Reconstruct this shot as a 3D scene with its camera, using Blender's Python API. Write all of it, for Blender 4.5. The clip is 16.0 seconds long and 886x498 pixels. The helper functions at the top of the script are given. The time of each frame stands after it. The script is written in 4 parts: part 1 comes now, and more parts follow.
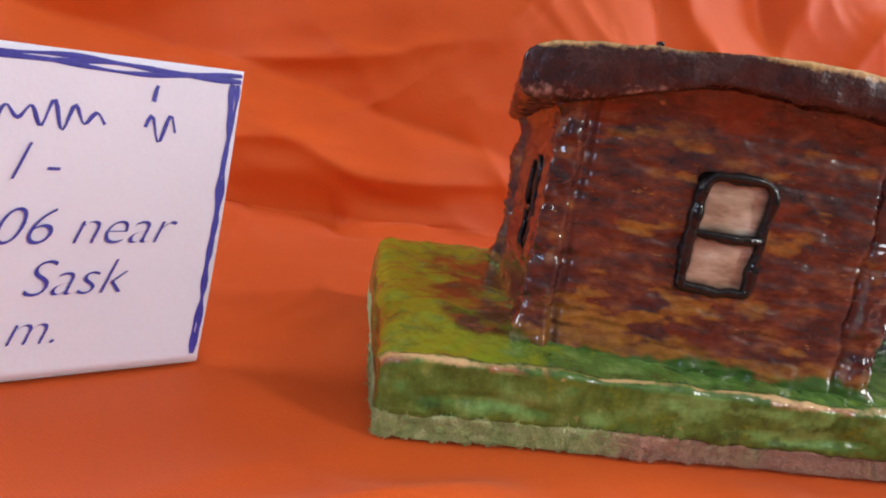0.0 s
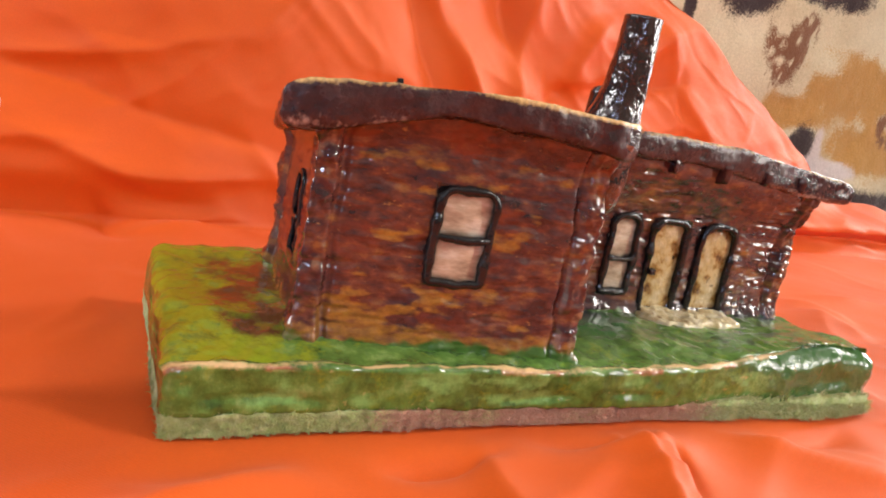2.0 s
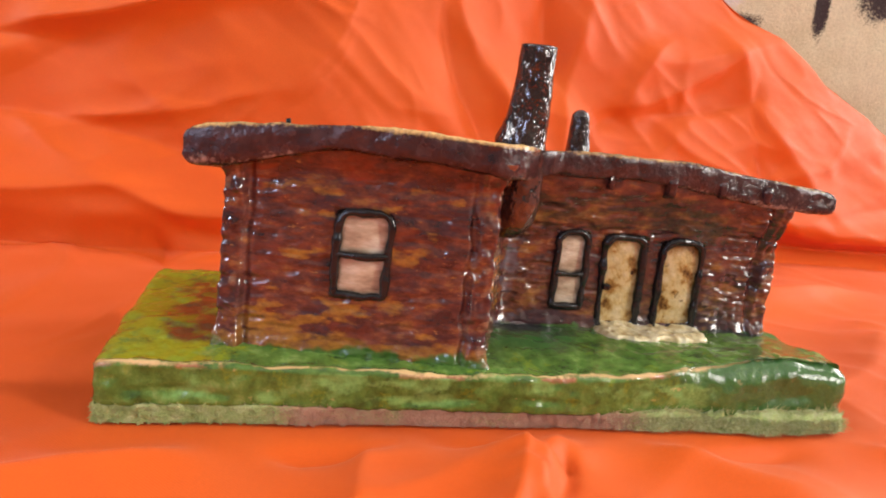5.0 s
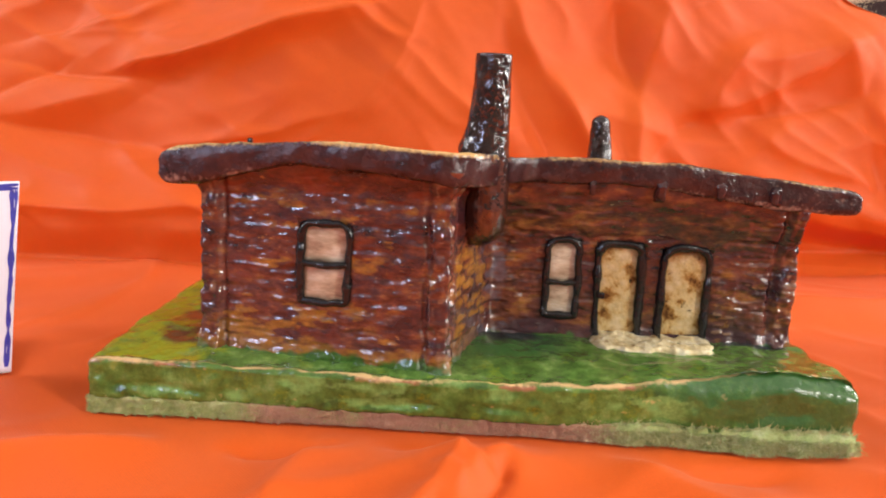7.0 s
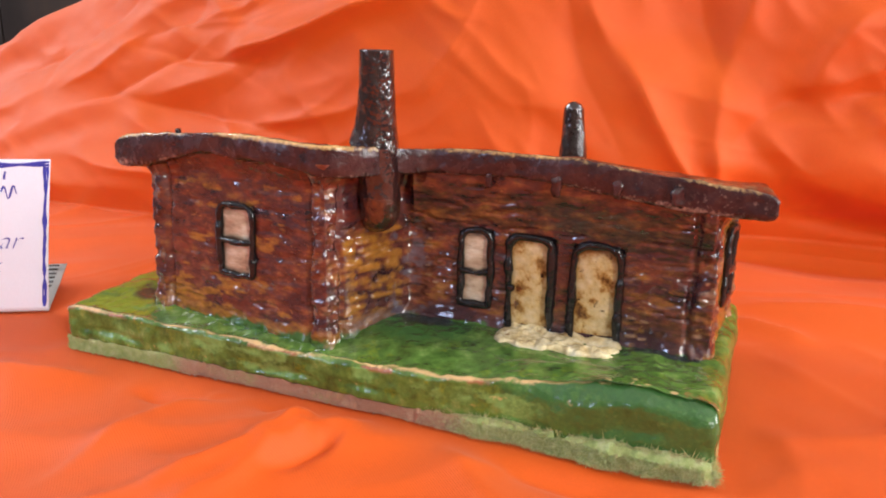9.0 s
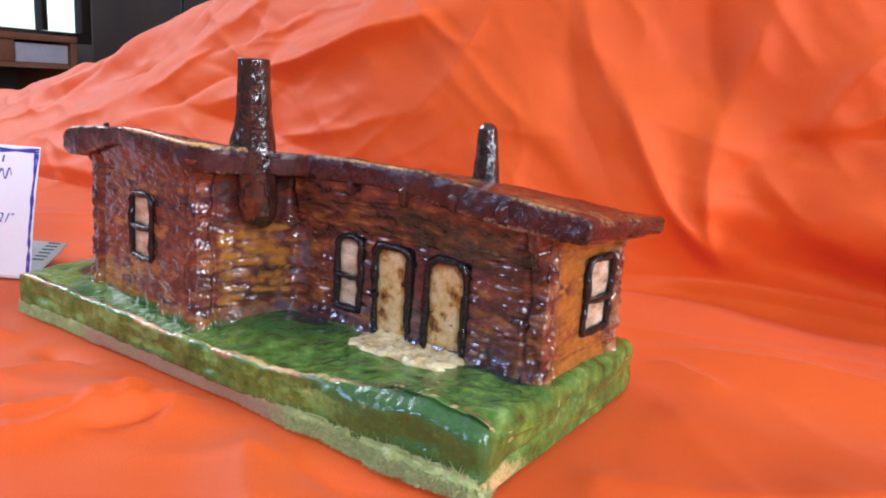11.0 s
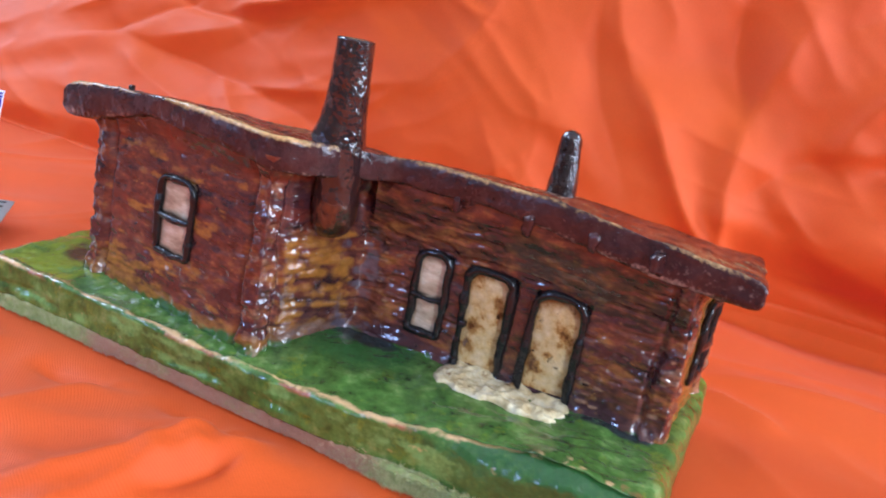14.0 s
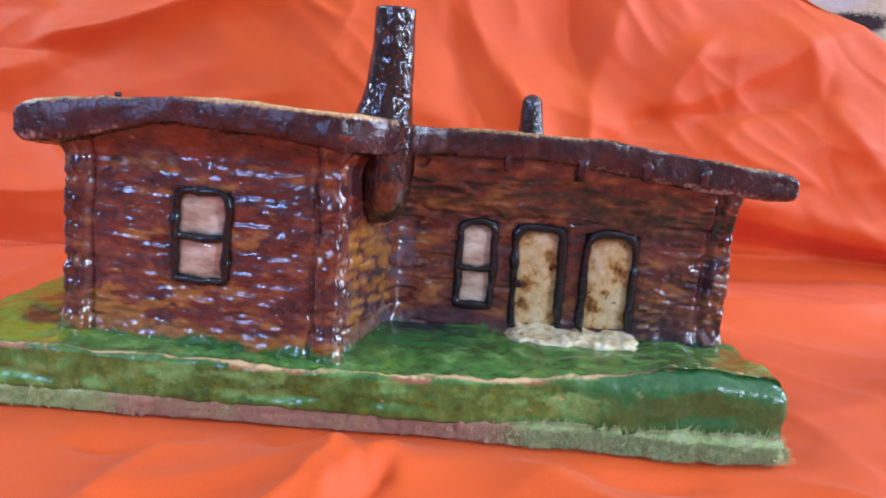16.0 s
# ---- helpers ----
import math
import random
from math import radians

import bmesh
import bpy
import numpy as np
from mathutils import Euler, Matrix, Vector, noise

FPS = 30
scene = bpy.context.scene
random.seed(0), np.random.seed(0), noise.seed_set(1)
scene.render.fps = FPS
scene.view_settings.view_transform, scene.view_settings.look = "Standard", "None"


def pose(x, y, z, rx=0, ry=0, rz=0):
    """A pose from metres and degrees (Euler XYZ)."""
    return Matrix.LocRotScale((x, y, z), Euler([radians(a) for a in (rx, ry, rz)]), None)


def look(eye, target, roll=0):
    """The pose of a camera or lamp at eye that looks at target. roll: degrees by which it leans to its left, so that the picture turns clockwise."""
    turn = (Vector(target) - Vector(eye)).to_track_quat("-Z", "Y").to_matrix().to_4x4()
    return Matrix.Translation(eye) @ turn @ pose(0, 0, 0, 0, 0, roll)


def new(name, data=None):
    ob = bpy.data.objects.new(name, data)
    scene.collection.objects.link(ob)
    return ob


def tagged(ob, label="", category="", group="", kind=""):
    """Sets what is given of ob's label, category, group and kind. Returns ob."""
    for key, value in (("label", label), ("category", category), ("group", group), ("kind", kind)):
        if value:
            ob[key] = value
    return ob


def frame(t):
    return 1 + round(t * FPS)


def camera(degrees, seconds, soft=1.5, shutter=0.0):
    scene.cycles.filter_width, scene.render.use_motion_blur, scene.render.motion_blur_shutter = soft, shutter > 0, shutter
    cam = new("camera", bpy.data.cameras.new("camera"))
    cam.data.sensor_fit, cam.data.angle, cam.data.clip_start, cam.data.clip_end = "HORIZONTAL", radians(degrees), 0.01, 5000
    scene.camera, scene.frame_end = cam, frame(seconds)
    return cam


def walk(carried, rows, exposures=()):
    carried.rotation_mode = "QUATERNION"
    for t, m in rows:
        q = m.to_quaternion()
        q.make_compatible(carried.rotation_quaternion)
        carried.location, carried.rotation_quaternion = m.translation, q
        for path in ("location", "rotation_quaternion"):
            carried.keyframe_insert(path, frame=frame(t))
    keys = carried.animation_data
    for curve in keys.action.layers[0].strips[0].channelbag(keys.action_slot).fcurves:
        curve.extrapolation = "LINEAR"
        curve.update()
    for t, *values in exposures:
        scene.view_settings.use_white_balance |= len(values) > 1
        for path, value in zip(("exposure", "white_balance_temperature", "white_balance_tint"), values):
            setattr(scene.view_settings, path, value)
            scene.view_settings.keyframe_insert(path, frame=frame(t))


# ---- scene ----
cam = camera(61.9, 16.0, soft=1.9, shutter=0.25)
METRES, EYE, TILT, LEAN, TURN = 0.42, 0.049, -14.0, -9.0, -6.0
ROWS = [
    (0.0, 0.0, 0.0, 0.0, 0.0, 0.0, -0.0),
    (0.5, -0.0113, -0.0023, 0.0014, -6.38, -1.3, 0.16),
    (1.0, -0.0128, -0.0224, 0.0127, -12.07, -2.81, 0.85),
    (1.5, -0.0064, -0.0322, 0.0138, -15.67, -3.21, 1.26),
    (2.0, 0.0008, -0.0359, 0.0144, -17.01, -2.66, 2.37),
    (2.5, 0.0114, -0.0409, 0.0152, -16.41, -1.77, 3.27),
    (3.0, 0.0419, -0.0461, 0.009, -14.88, -1.25, 3.99),
    (3.5, 0.0603, -0.0595, 0.0039, -11.62, -0.86, 3.83),
    (4.0, 0.0778, -0.0772, 0.0018, -9.27, -0.74, 3.41),
    (6.5, 0.1768, -0.0921, -0.008, 6.33, 3.55, 4.51),
    (7.0, 0.2122, -0.0942, -0.0128, 9.49, 3.18, 4.13),
    (7.5, 0.2582, -0.0839, -0.017, 12.91, 2.58, 4.51),
    (8.0, 0.3067, -0.0797, -0.008, 19.05, 3.48, 3.74),
    (8.5, 0.3476, -0.0739, -0.0175, 23.07, 1.88, 2.73),
    (9.0, 0.3903, -0.0524, -0.0097, 28.31, 1.28, 0.08),
    (9.5, 0.4322, -0.029, -0.0162, 32.87, -0.66, -0.56),
    (10.0, 0.4989, 0.0031, -0.018, 37.44, 1.7, -2.21),
    (12.5, 0.5316, 0.0333, -0.0172, 39.58, 4.06, -7.17),
    (13.0, 0.5288, 0.0383, -0.0211, 39.1, 4.37, -7.42),
    (13.5, 0.5018, 0.0216, -0.0148, 35.58, 2.64, -8.1),
    (14.0, 0.3927, -0.0083, 0.0122, 28.58, 0.1, -10.18),
    (14.5, 0.3439, -0.0425, 0.0179, 16.21, 2.54, -5.06),
    (15.0, 0.3113, -0.0627, -0.0279, 12.81, 3.77, 0.67),
    (15.5, 0.2743, -0.0596, -0.0323, 11.36, 4.57, 2.26),
    (16.0, 0.243, -0.0515, -0.0284, 7.76, 3.95, 2.78),
]
walk(cam, [(t, pose(0, 0, EYE, TILT, LEAN, TURN) @ pose(METRES * x, METRES * y, METRES * z, 90 + pitch, roll, yaw)) for t, x, y, z, yaw, pitch, roll in ROWS],
     [(0, -0.49, 6000, 10), (0.9, -0.14, 6300, 10), (1.5, -0.01, 6500, 10), (2.5, 0.04, 6500, 10), (8, 0.03, 6500, 10), (9.5, -0.02, 5850, 10), (12.5, -0.1, 5150, 10), (16, -0.03, 4650, 10)])

# ---- light ----
world = bpy.data.worlds.new("sky")
scene.world = world
world.use_nodes = True
wn = world.node_tree
sky = wn.nodes.new("ShaderNodeTexSky")
sky.sky_type, sky.sun_disc = "NISHITA", False
sky.sun_elevation, sky.sun_rotation = radians(35), radians(140)
wn.links.new(sky.outputs[0], wn.nodes["Background"].inputs[0])
wn.nodes["Background"].inputs[1].default_value = 0.22


def window_lamp(name, eye, target, w, h, watts, colour):
    """Daylight in the opening of a window."""
    data = bpy.data.lights.new(name, "AREA")
    data.shape, data.size, data.size_y, data.energy, data.color = "RECTANGLE", w, h, watts, colour
    ob = new(name, data)
    ob.matrix_world = look(eye, target)
    return ob


window_lamp("window_light_east", (2.38, -1.60, 1.28), (0, -1.60, 1.1), 0.42, 1.5, 77, (1.0, 0.94, 0.87))
window_lamp("window_light_east", (2.38, 0.60, 0.95), (0, 0.60, 0.95), 0.5, 1.7, 61, (1.0, 0.94, 0.87))
window_lamp("window_light_west", (-2.58, -0.10, 1.55), (0, -0.10, 1.1), 1.1, 1.0, 58, (0.98, 0.96, 0.95))
window_lamp("window_light_south", (-1.40, -2.18, 1.0), (-1.40, 0, 1.0), 0.3, 0.7, 20, (0.60, 0.70, 1.0))


# ---- numeric noise ----
_rng = np.random.RandomState(7)
_perm = _rng.permutation(512)
_val = _rng.uniform(-1, 1, 512)


def vnoise(p, seed=0):
    """Smooth value noise in -1..1 for an array of points (..., 3)."""
    p = np.asarray(p, float) + seed * 17.31
    i = np.floor(p).astype(int)
    f = p - i
    f = f * f * f * (f * (f * 6 - 15) + 10)
    out = 0
    for dx in (0, 1):
        for dy in (0, 1):
            for dz in (0, 1):
                h = _perm[(_perm[(_perm[(i[..., 0] + dx) % 512] + i[..., 1] + dy) % 512] + i[..., 2] + dz) % 512]
                w = (f[..., 0] if dx else 1 - f[..., 0]) * (f[..., 1] if dy else 1 - f[..., 1]) * (f[..., 2] if dz else 1 - f[..., 2])
                out = out + w * _val[h]
    return out


def fbm(p, freq, octaves=3, seed=0, gain=0.5):
    p = np.asarray(p, float)
    out, a, total = 0, 1.0, 0.0
    for k in range(octaves):
        out = out + a * vnoise(p * np.asarray(freq) * 2 ** k, seed + k)
        total += a
        a *= gain
    return out / total


def smooth(a, b, x):
    t = np.clip((np.asarray(x, float) - a) / (b - a), 0, 1)
    return t * t * (3 - 2 * t)


# ---- mesh helpers ----
def grid(name, P, loop_u=False, loop_v=False, caps=False, attrs=None):
    """A mesh from an array of points (nu, nv, 3)."""
    nu, nv = P.shape[:2]
    iu = np.arange(nu if loop_u else nu - 1)
    iv = np.arange(nv if loop_v else nv - 1)
    U, V = np.meshgrid(iu, iv, indexing="ij")
    U2, V2 = (U + 1) % nu, (V + 1) % nv
    faces = np.stack([U * nv + V, U2 * nv + V, U2 * nv + V2, U * nv + V2], -1).reshape(-1, 4).tolist()
    if caps:
        faces.append([v for v in range(nv)])
        faces.append([(nu - 1) * nv + v for v in range(nv)][::-1])
    me = bpy.data.meshes.new(name)
    me.from_pydata(P.reshape(-1, 3).tolist(), [], faces)
    me.validate()
    for key, a in (attrs or {}).items():
        at = me.attributes.new(key, "FLOAT", "POINT")
        at.data.foreach_set("value", np.asarray(a, float).ravel())
    bm = bmesh.new()
    bm.from_mesh(me)
    if caps or loop_u or loop_v:
        bmesh.ops.recalc_face_normals(bm, faces=bm.faces)
    for f in bm.faces:
        f.smooth = True
    bm.to_mesh(me)
    bm.free()
    return me


def closed_ends(P, steps=(0.97, 0.92, 0.85, 0.77, 0.68, 0.58, 0.47, 0.36, 0.24, 0.1)):
    """Adds rings that shrink towards the middle of the first and last cross-section."""
    a, b = P[0], P[-1]
    ca = (a.min(0) + a.max(0)) / 2
    cb = (b.min(0) + b.max(0)) / 2
    first = [ca + (a - ca) * k for k in steps][::-1]
    last = [cb + (b - cb) * k for k in steps]
    return np.concatenate([np.array(first), P, np.array(last)])


def normals(P, loop_u=False, loop_v=False):
    du = (np.roll(P, -1, 0) - np.roll(P, 1, 0)) if loop_u else np.gradient(P, axis=0)
    dv = (np.roll(P, -1, 1) - np.roll(P, 1, 1)) if loop_v else np.gradient(P, axis=1)
    n = np.cross(du, dv)
    return n / (np.linalg.norm(n, axis=-1, keepdims=True) + 1e-12)


def thing(name, label, category, kind="", group=""):
    return tagged(new(name), label, category, group, kind)


def part(name, data, material, parent=None, label=""):
    """Links a bmesh or a mesh as one object, under a thing or a part."""
    if isinstance(data, bmesh.types.BMesh):
        me = bpy.data.meshes.new(name)
        data.to_mesh(me)
        data.free()
    else:
        me = data
    me.materials.clear()
    me.materials.append(material)
    ob = new(name, me)
    ob.parent = parent
    return tagged(ob, label)


def box(lo, hi, bevel=0.0, seg=2):
    bm = bmesh.new()
    c = [(a + b) / 2 for a, b in zip(lo, hi)]
    s = [b - a for a, b in zip(lo, hi)]
    bmesh.ops.create_cube(bm, size=1, matrix=Matrix.Translation(c) @ Matrix.Diagonal((*s, 1)))
    if bevel:
        bmesh.ops.bevel(bm, geom=bm.edges[:], offset=bevel, segments=seg, affect="EDGES", profile=0.6)
        for f in bm.faces:
            f.smooth = True
    return bm


def tube(points, radii, n=12, closed=False, rough=0.0, seed=0, freq=900):
    """A lumpy tube along points; radii one number or one for each point."""
    pts = np.asarray(points, float)
    rad = np.broadcast_to(np.asarray(radii, float), (len(pts),))
    tan = (np.roll(pts, -1, 0) - np.roll(pts, 1, 0)) if closed else np.gradient(pts, axis=0)
    tan /= np.linalg.norm(tan, axis=1, keepdims=True) + 1e-12
    ref = np.array([0.31, -0.93, 0.2])
    a = np.cross(tan, ref)
    a /= np.linalg.norm(a, axis=1, keepdims=True) + 1e-12
    b = np.cross(tan, a)
    th = np.linspace(0, 2 * np.pi, n, endpoint=False)
    ring = np.cos(th)[None, :, None] * a[:, None] + np.sin(th)[None, :, None] * b[:, None]
    r = rad[:, None, None]
    P = pts[:, None] + ring * r
    if rough:
        P = P + ring * (rough * fbm(P, freq, 2, seed))[..., None]
    return grid("tube", P, closed, True, not closed)


# ---- materials ----
def material(name, colours, scale=40.0, rough=0.5, bump=0.2, bump_scale=300.0, coat=0.0, stretch=(1, 1, 1), rough_var=0.1,
             attrs=(), metallic=0.0, sheen=0.0, detail=6.0, bump_dist=0.0005, emit=None, speck=None, spec=0.5, stops=None, weave=None, bump_detail=4.0, ragged=1.6, grain=None, mottle=0.25, gloss=None):
    """A surface whose colour wanders through the given stops, with grain, relief and worn places."""
    m = bpy.data.materials.new(name)
    m.use_nodes = True
    nt = m.node_tree
    bs = nt.nodes["Principled BSDF"]
    tc = nt.nodes.new("ShaderNodeTexCoord")
    mp = nt.nodes.new("ShaderNodeMapping")
    mp.inputs["Scale"].default_value = stretch
    nt.links.new(tc.outputs["Object"], mp.inputs[0])

    def tex(s, d=detail, rougher=0.6, src=mp):
        n = nt.nodes.new("ShaderNodeTexNoise")
        n.inputs["Scale"].default_value, n.inputs["Detail"].default_value, n.inputs["Roughness"].default_value = s, d, rougher
        nt.links.new(src.outputs[0], n.inputs[0])
        return n

    def mix(a, b, fac):
        x = nt.nodes.new("ShaderNodeMix")
        x.data_type = "RGBA"
        nt.links.new(fac, x.inputs[0])
        for sock, v in ((x.inputs[6], a), (x.inputs[7], b)):
            if isinstance(v, tuple):
                sock.default_value = (*v, 1)
            else:
                nt.links.new(v, sock)
        return x.outputs[2]

    big = tex(scale)
    ramp = nt.nodes.new("ShaderNodeValToRGB")
    nt.links.new(big.outputs[0], ramp.inputs[0])
    el = ramp.color_ramp.elements
    while len(el) < len(colours):
        el.new(0.5)
    for k, c in enumerate(colours):
        el[k].position = stops[k] if stops else 0.3 + 0.4 * k / max(1, len(colours) - 1)
        el[k].color = (*c, 1)
    col = ramp.outputs[0]
    if speck:
        sc, c, lo, hi = speck
        s = tex(sc, 3.0)
        sr = nt.nodes.new("ShaderNodeMapRange")
        sr.inputs[1].default_value, sr.inputs[2].default_value = lo, hi
        nt.links.new(s.outputs[0], sr.inputs[0])
        col = mix(col, c, sr.outputs[0])
    for key, c in attrs:
        at = nt.nodes.new("ShaderNodeAttribute")
        at.attribute_name = key
        grit = tex(1.3 * bump_scale, 4.0)
        add = nt.nodes.new("ShaderNodeMath")
        add.operation = "MULTIPLY_ADD"
        add.inputs[1].default_value = ragged
        nt.links.new(grit.outputs[0], add.inputs[0])
        nt.links.new(at.outputs["Fac"], add.inputs[2])
        cut = nt.nodes.new("ShaderNodeMapRange")
        cut.inputs[1].default_value, cut.inputs[2].default_value = 0.5 * ragged + 0.25, 0.5 * ragged + 0.75
        nt.links.new(add.outputs[0], cut.inputs[0])
        col = mix(col, c, cut.outputs[0])
    gm = mp
    if grain:
        gm = nt.nodes.new("ShaderNodeMapping")
        gm.inputs["Scale"].default_value = grain
        nt.links.new(tc.outputs["Object"], gm.inputs[0])
    fine = tex(bump_scale, bump_detail, 0.6, gm)
    hs = nt.nodes.new("ShaderNodeHueSaturation")
    mr = nt.nodes.new("ShaderNodeMapRange")
    mr.inputs[3].default_value, mr.inputs[4].default_value = 1 - mottle, 1 + mottle
    nt.links.new(fine.outputs[0], mr.inputs[0])
    nt.links.new(mr.outputs[0], hs.inputs["Value"])
    nt.links.new(col, hs.inputs["Color"])
    nt.links.new(hs.outputs[0], bs.inputs["Base Color"])
    rr = nt.nodes.new("ShaderNodeMapRange")
    rr.inputs[3].default_value, rr.inputs[4].default_value = max(0.02, rough - min(rough_var, rough * 0.6)), min(1, rough + min(rough_var, rough * 0.6))
    nt.links.new(big.outputs[0], rr.inputs[0])
    nt.links.new(rr.outputs[0], bs.inputs["Roughness"])
    if gloss:
        # thicker glaze where the named attribute is high
        ga = nt.nodes.new("ShaderNodeAttribute")
        ga.attribute_name = gloss
        gr = nt.nodes.new("ShaderNodeMapRange")
        gr.inputs[3].default_value, gr.inputs[4].default_value = 1.0, 0.36
        nt.links.new(ga.outputs["Fac"], gr.inputs[0])
        gt = nt.nodes.new("ShaderNodeMath")
        gt.operation = "MULTIPLY"
        nt.links.new(rr.outputs[0], gt.inputs[0])
        nt.links.new(gr.outputs[0], gt.inputs[1])
        nt.links.new(gt.outputs[0], bs.inputs["Roughness"])
    bp = nt.nodes.new("ShaderNodeBump")
    bp.inputs["Strength"].default_value, bp.inputs["Distance"].default_value = bump, bump_dist
    nt.links.new(fine.outputs[0], bp.inputs["Height"])
    nt.links.new(bp.outputs[0], bs.inputs["Normal"])
    if weave:
        wv = nt.nodes.new("ShaderNodeTexWave")
        wv.bands_direction = "DIAGONAL"
        wv.inputs["Scale"].default_value, wv.inputs["Distortion"].default_value = weave, 0.6
        nt.links.new(tc.outputs["Object"], wv.inputs[0])
        b2 = nt.nodes.new("ShaderNodeBump")
        b2.inputs["Strength"].default_value, b2.inputs["Distance"].default_value = 0.30, 0.00005
        nt.links.new(wv.outputs["Fac"], b2.inputs["Height"])
        nt.links.new(bp.outputs[0], b2.inputs["Normal"])
        nt.links.new(b2.outputs[0], bs.inputs["Normal"])
    bs.inputs["Metallic"].default_value = metallic
    bs.inputs["Specular IOR Level"].default_value = spec
    bs.inputs["Coat Weight"].default_value = coat
    bs.inputs["Coat Roughness"].default_value = 0.12
    bs.inputs["Sheen Weight"].default_value = sheen
    if emit:
        bs.inputs["Emission Color"].default_value = (*emit[0], 1)
        bs.inputs["Emission Strength"].default_value = emit[1]
    return m


BROWN = material("brown_glaze", [(0.034, 0.013, 0.015), (0.084, 0.025, 0.021), (0.152, 0.045, 0.025), (0.29, 0.120, 0.032)], 270, 0.20, 0.40, 640, 0.0, (0.55, 0.55, 1.15), grain=(0.75, 0.75, 1.1), spec=0.88, stops=(0.36, 0.46, 0.56, 0.70), attrs=[("dark", (0.050, 0.018, 0.023)), ("rust", (0.15, 0.025, 0.013)), ("ochre", (0.34, 0.150, 0.022)), ("moss", (0.05, 0.12, 0.02)), ("amber", (0.31, 0.115, 0.018)), ("slate_and_glint", (0.11, 0.085, 0.11)), ("clay", (0.34, 0.19, 0.11)), ("ink", (0.014, 0.009, 0.010))], speck=(900, (0.30, 0.13, 0.04), 0.66, 0.76), bump_dist=0.0004, bump_detail=2.5, ragged=0.9, gloss="gloss", mottle=0.5)
ROOF = material("roof_glaze", [(0.024, 0.009, 0.011), (0.045, 0.015, 0.016), (0.072, 0.027, 0.025)], 330, 0.27, 0.6, 850, 0.0, spec=0.6, attrs=[("wear", (0.68, 0.43, 0.16)), ("pale", (0.52, 0.34, 0.27))], bump_dist=0.0004, bump_detail=3.0, gloss="gloss", ragged=1.1)
CHIM = material("chimney_glaze", [(0.010, 0.005, 0.006), (0.024, 0.009, 0.009), (0.060, 0.022, 0.014)], 420, 0.09, 0.9, 600, 0.0, (1.0, 1.0, 0.6), spec=1.0, attrs=[("red", (0.15, 0.042, 0.016)), ("wear", (0.48, 0.28, 0.11))], bump_dist=0.0006, bump_detail=2.5, ragged=0.8)
GREEN = material("green_glaze", [(0.030, 0.066, 0.014), (0.070, 0.150, 0.026), (0.105, 0.212, 0.038), (0.21, 0.33, 0.09)], 230, 0.18, 0.45, 850, 0.0, spec=0.7, attrs=[("lime", (0.24, 0.30, 0.014)), ("deep", (0.042, 0.125, 0.030)), ("brown", (0.12, 0.050, 0.014)), ("rust", (0.34, 0.13, 0.065)), ("pale", (0.19, 0.38, 0.10)), ("slate_and_glint", (0.030, 0.042, 0.042)), ("wear", (0.68, 0.46, 0.21))], speck=(900, (0.030, 0.045, 0.012), 0.66, 0.80), bump_dist=0.0004, bump_detail=2.5, ragged=0.8)
FELT = material("felt_moss", [(0.26, 0.36, 0.10), (0.40, 0.50, 0.17), (0.56, 0.62, 0.30)], 500, 0.95, 1.0, 2500, attrs=[("brown", (0.50, 0.28, 0.18)), ("wear", (0.66, 0.74, 0.36))], sheen=0.3)
BLACK = material("black_glaze", [(0.006, 0.006, 0.007), (0.016, 0.014, 0.014)], 300, 0.14, 0.4, 900, 0.0, bump_detail=2.0)
# the panes' edge colour paints in the shade of their recess
PANE = material("cream_pane_glaze", [(0.26, 0.18, 0.12), (0.44, 0.32, 0.21), (0.58, 0.45, 0.31), (0.72, 0.63, 0.49)], 230, 0.12, 0.5, 420, 0.0, (0.6, 0.6, 1.5), bump_detail=2.0, attrs=[("edge", (0.17, 0.11, 0.075))], ragged=0.7, speck=(500, (0.20, 0.12, 0.08), 0.66, 0.76), stops=(0.32, 0.42, 0.54, 0.66))
DOOR = material("cream_door_glaze", [(0.10, 0.038, 0.010), (0.36, 0.19, 0.05), (0.56, 0.39, 0.16), (0.64, 0.50, 0.28)], 210, 0.2, 0.5, 700, 0.0, stops=(0.34, 0.42, 0.48, 0.62), speck=(330, (0.035, 0.02, 0.010), 0.64, 0.70), bump_detail=2.0, attrs=[("edge", (0.22, 0.085, 0.018))], ragged=0.7)
STEP = material("cream_step_glaze", [(0.50, 0.34, 0.13), (0.78, 0.66, 0.38), (0.84, 0.77, 0.55)], 300, 0.25, 0.6, 900, 0.0, speck=(330, (0.25, 0.13, 0.04), 0.60, 0.72), bump_detail=2.0)
CLOTH = material("orange_satin", [(0.65, 0.086, 0.003), (0.69, 0.097, 0.004), (0.72, 0.110, 0.005)], 9, 0.60, 0.12, 2600, sheen=0.05, weave=850, mottle=0.12, spec=0.31, bump_dist=0.0002)
PAPER = material("white_paper", [(0.80, 0.83, 0.95), (0.84, 0.86, 0.97)], 60, 0.7, 0.1, 1500, mottle=0.03)
PRINT = material("grey_printed_paper", [(0.42, 0.46, 0.46), (0.50, 0.54, 0.54)], 80, 0.7, 0.1, 1500, mottle=0.05)
INK = material("blue_ink", [(0.03, 0.035, 0.32), (0.06, 0.06, 0.45)], 900, 0.5, 0.1, 2000)
BLACKINK = material("black_ink", [(0.02, 0.02, 0.02), (0.04, 0.04, 0.04)], 900, 0.5, 0.1, 2000)
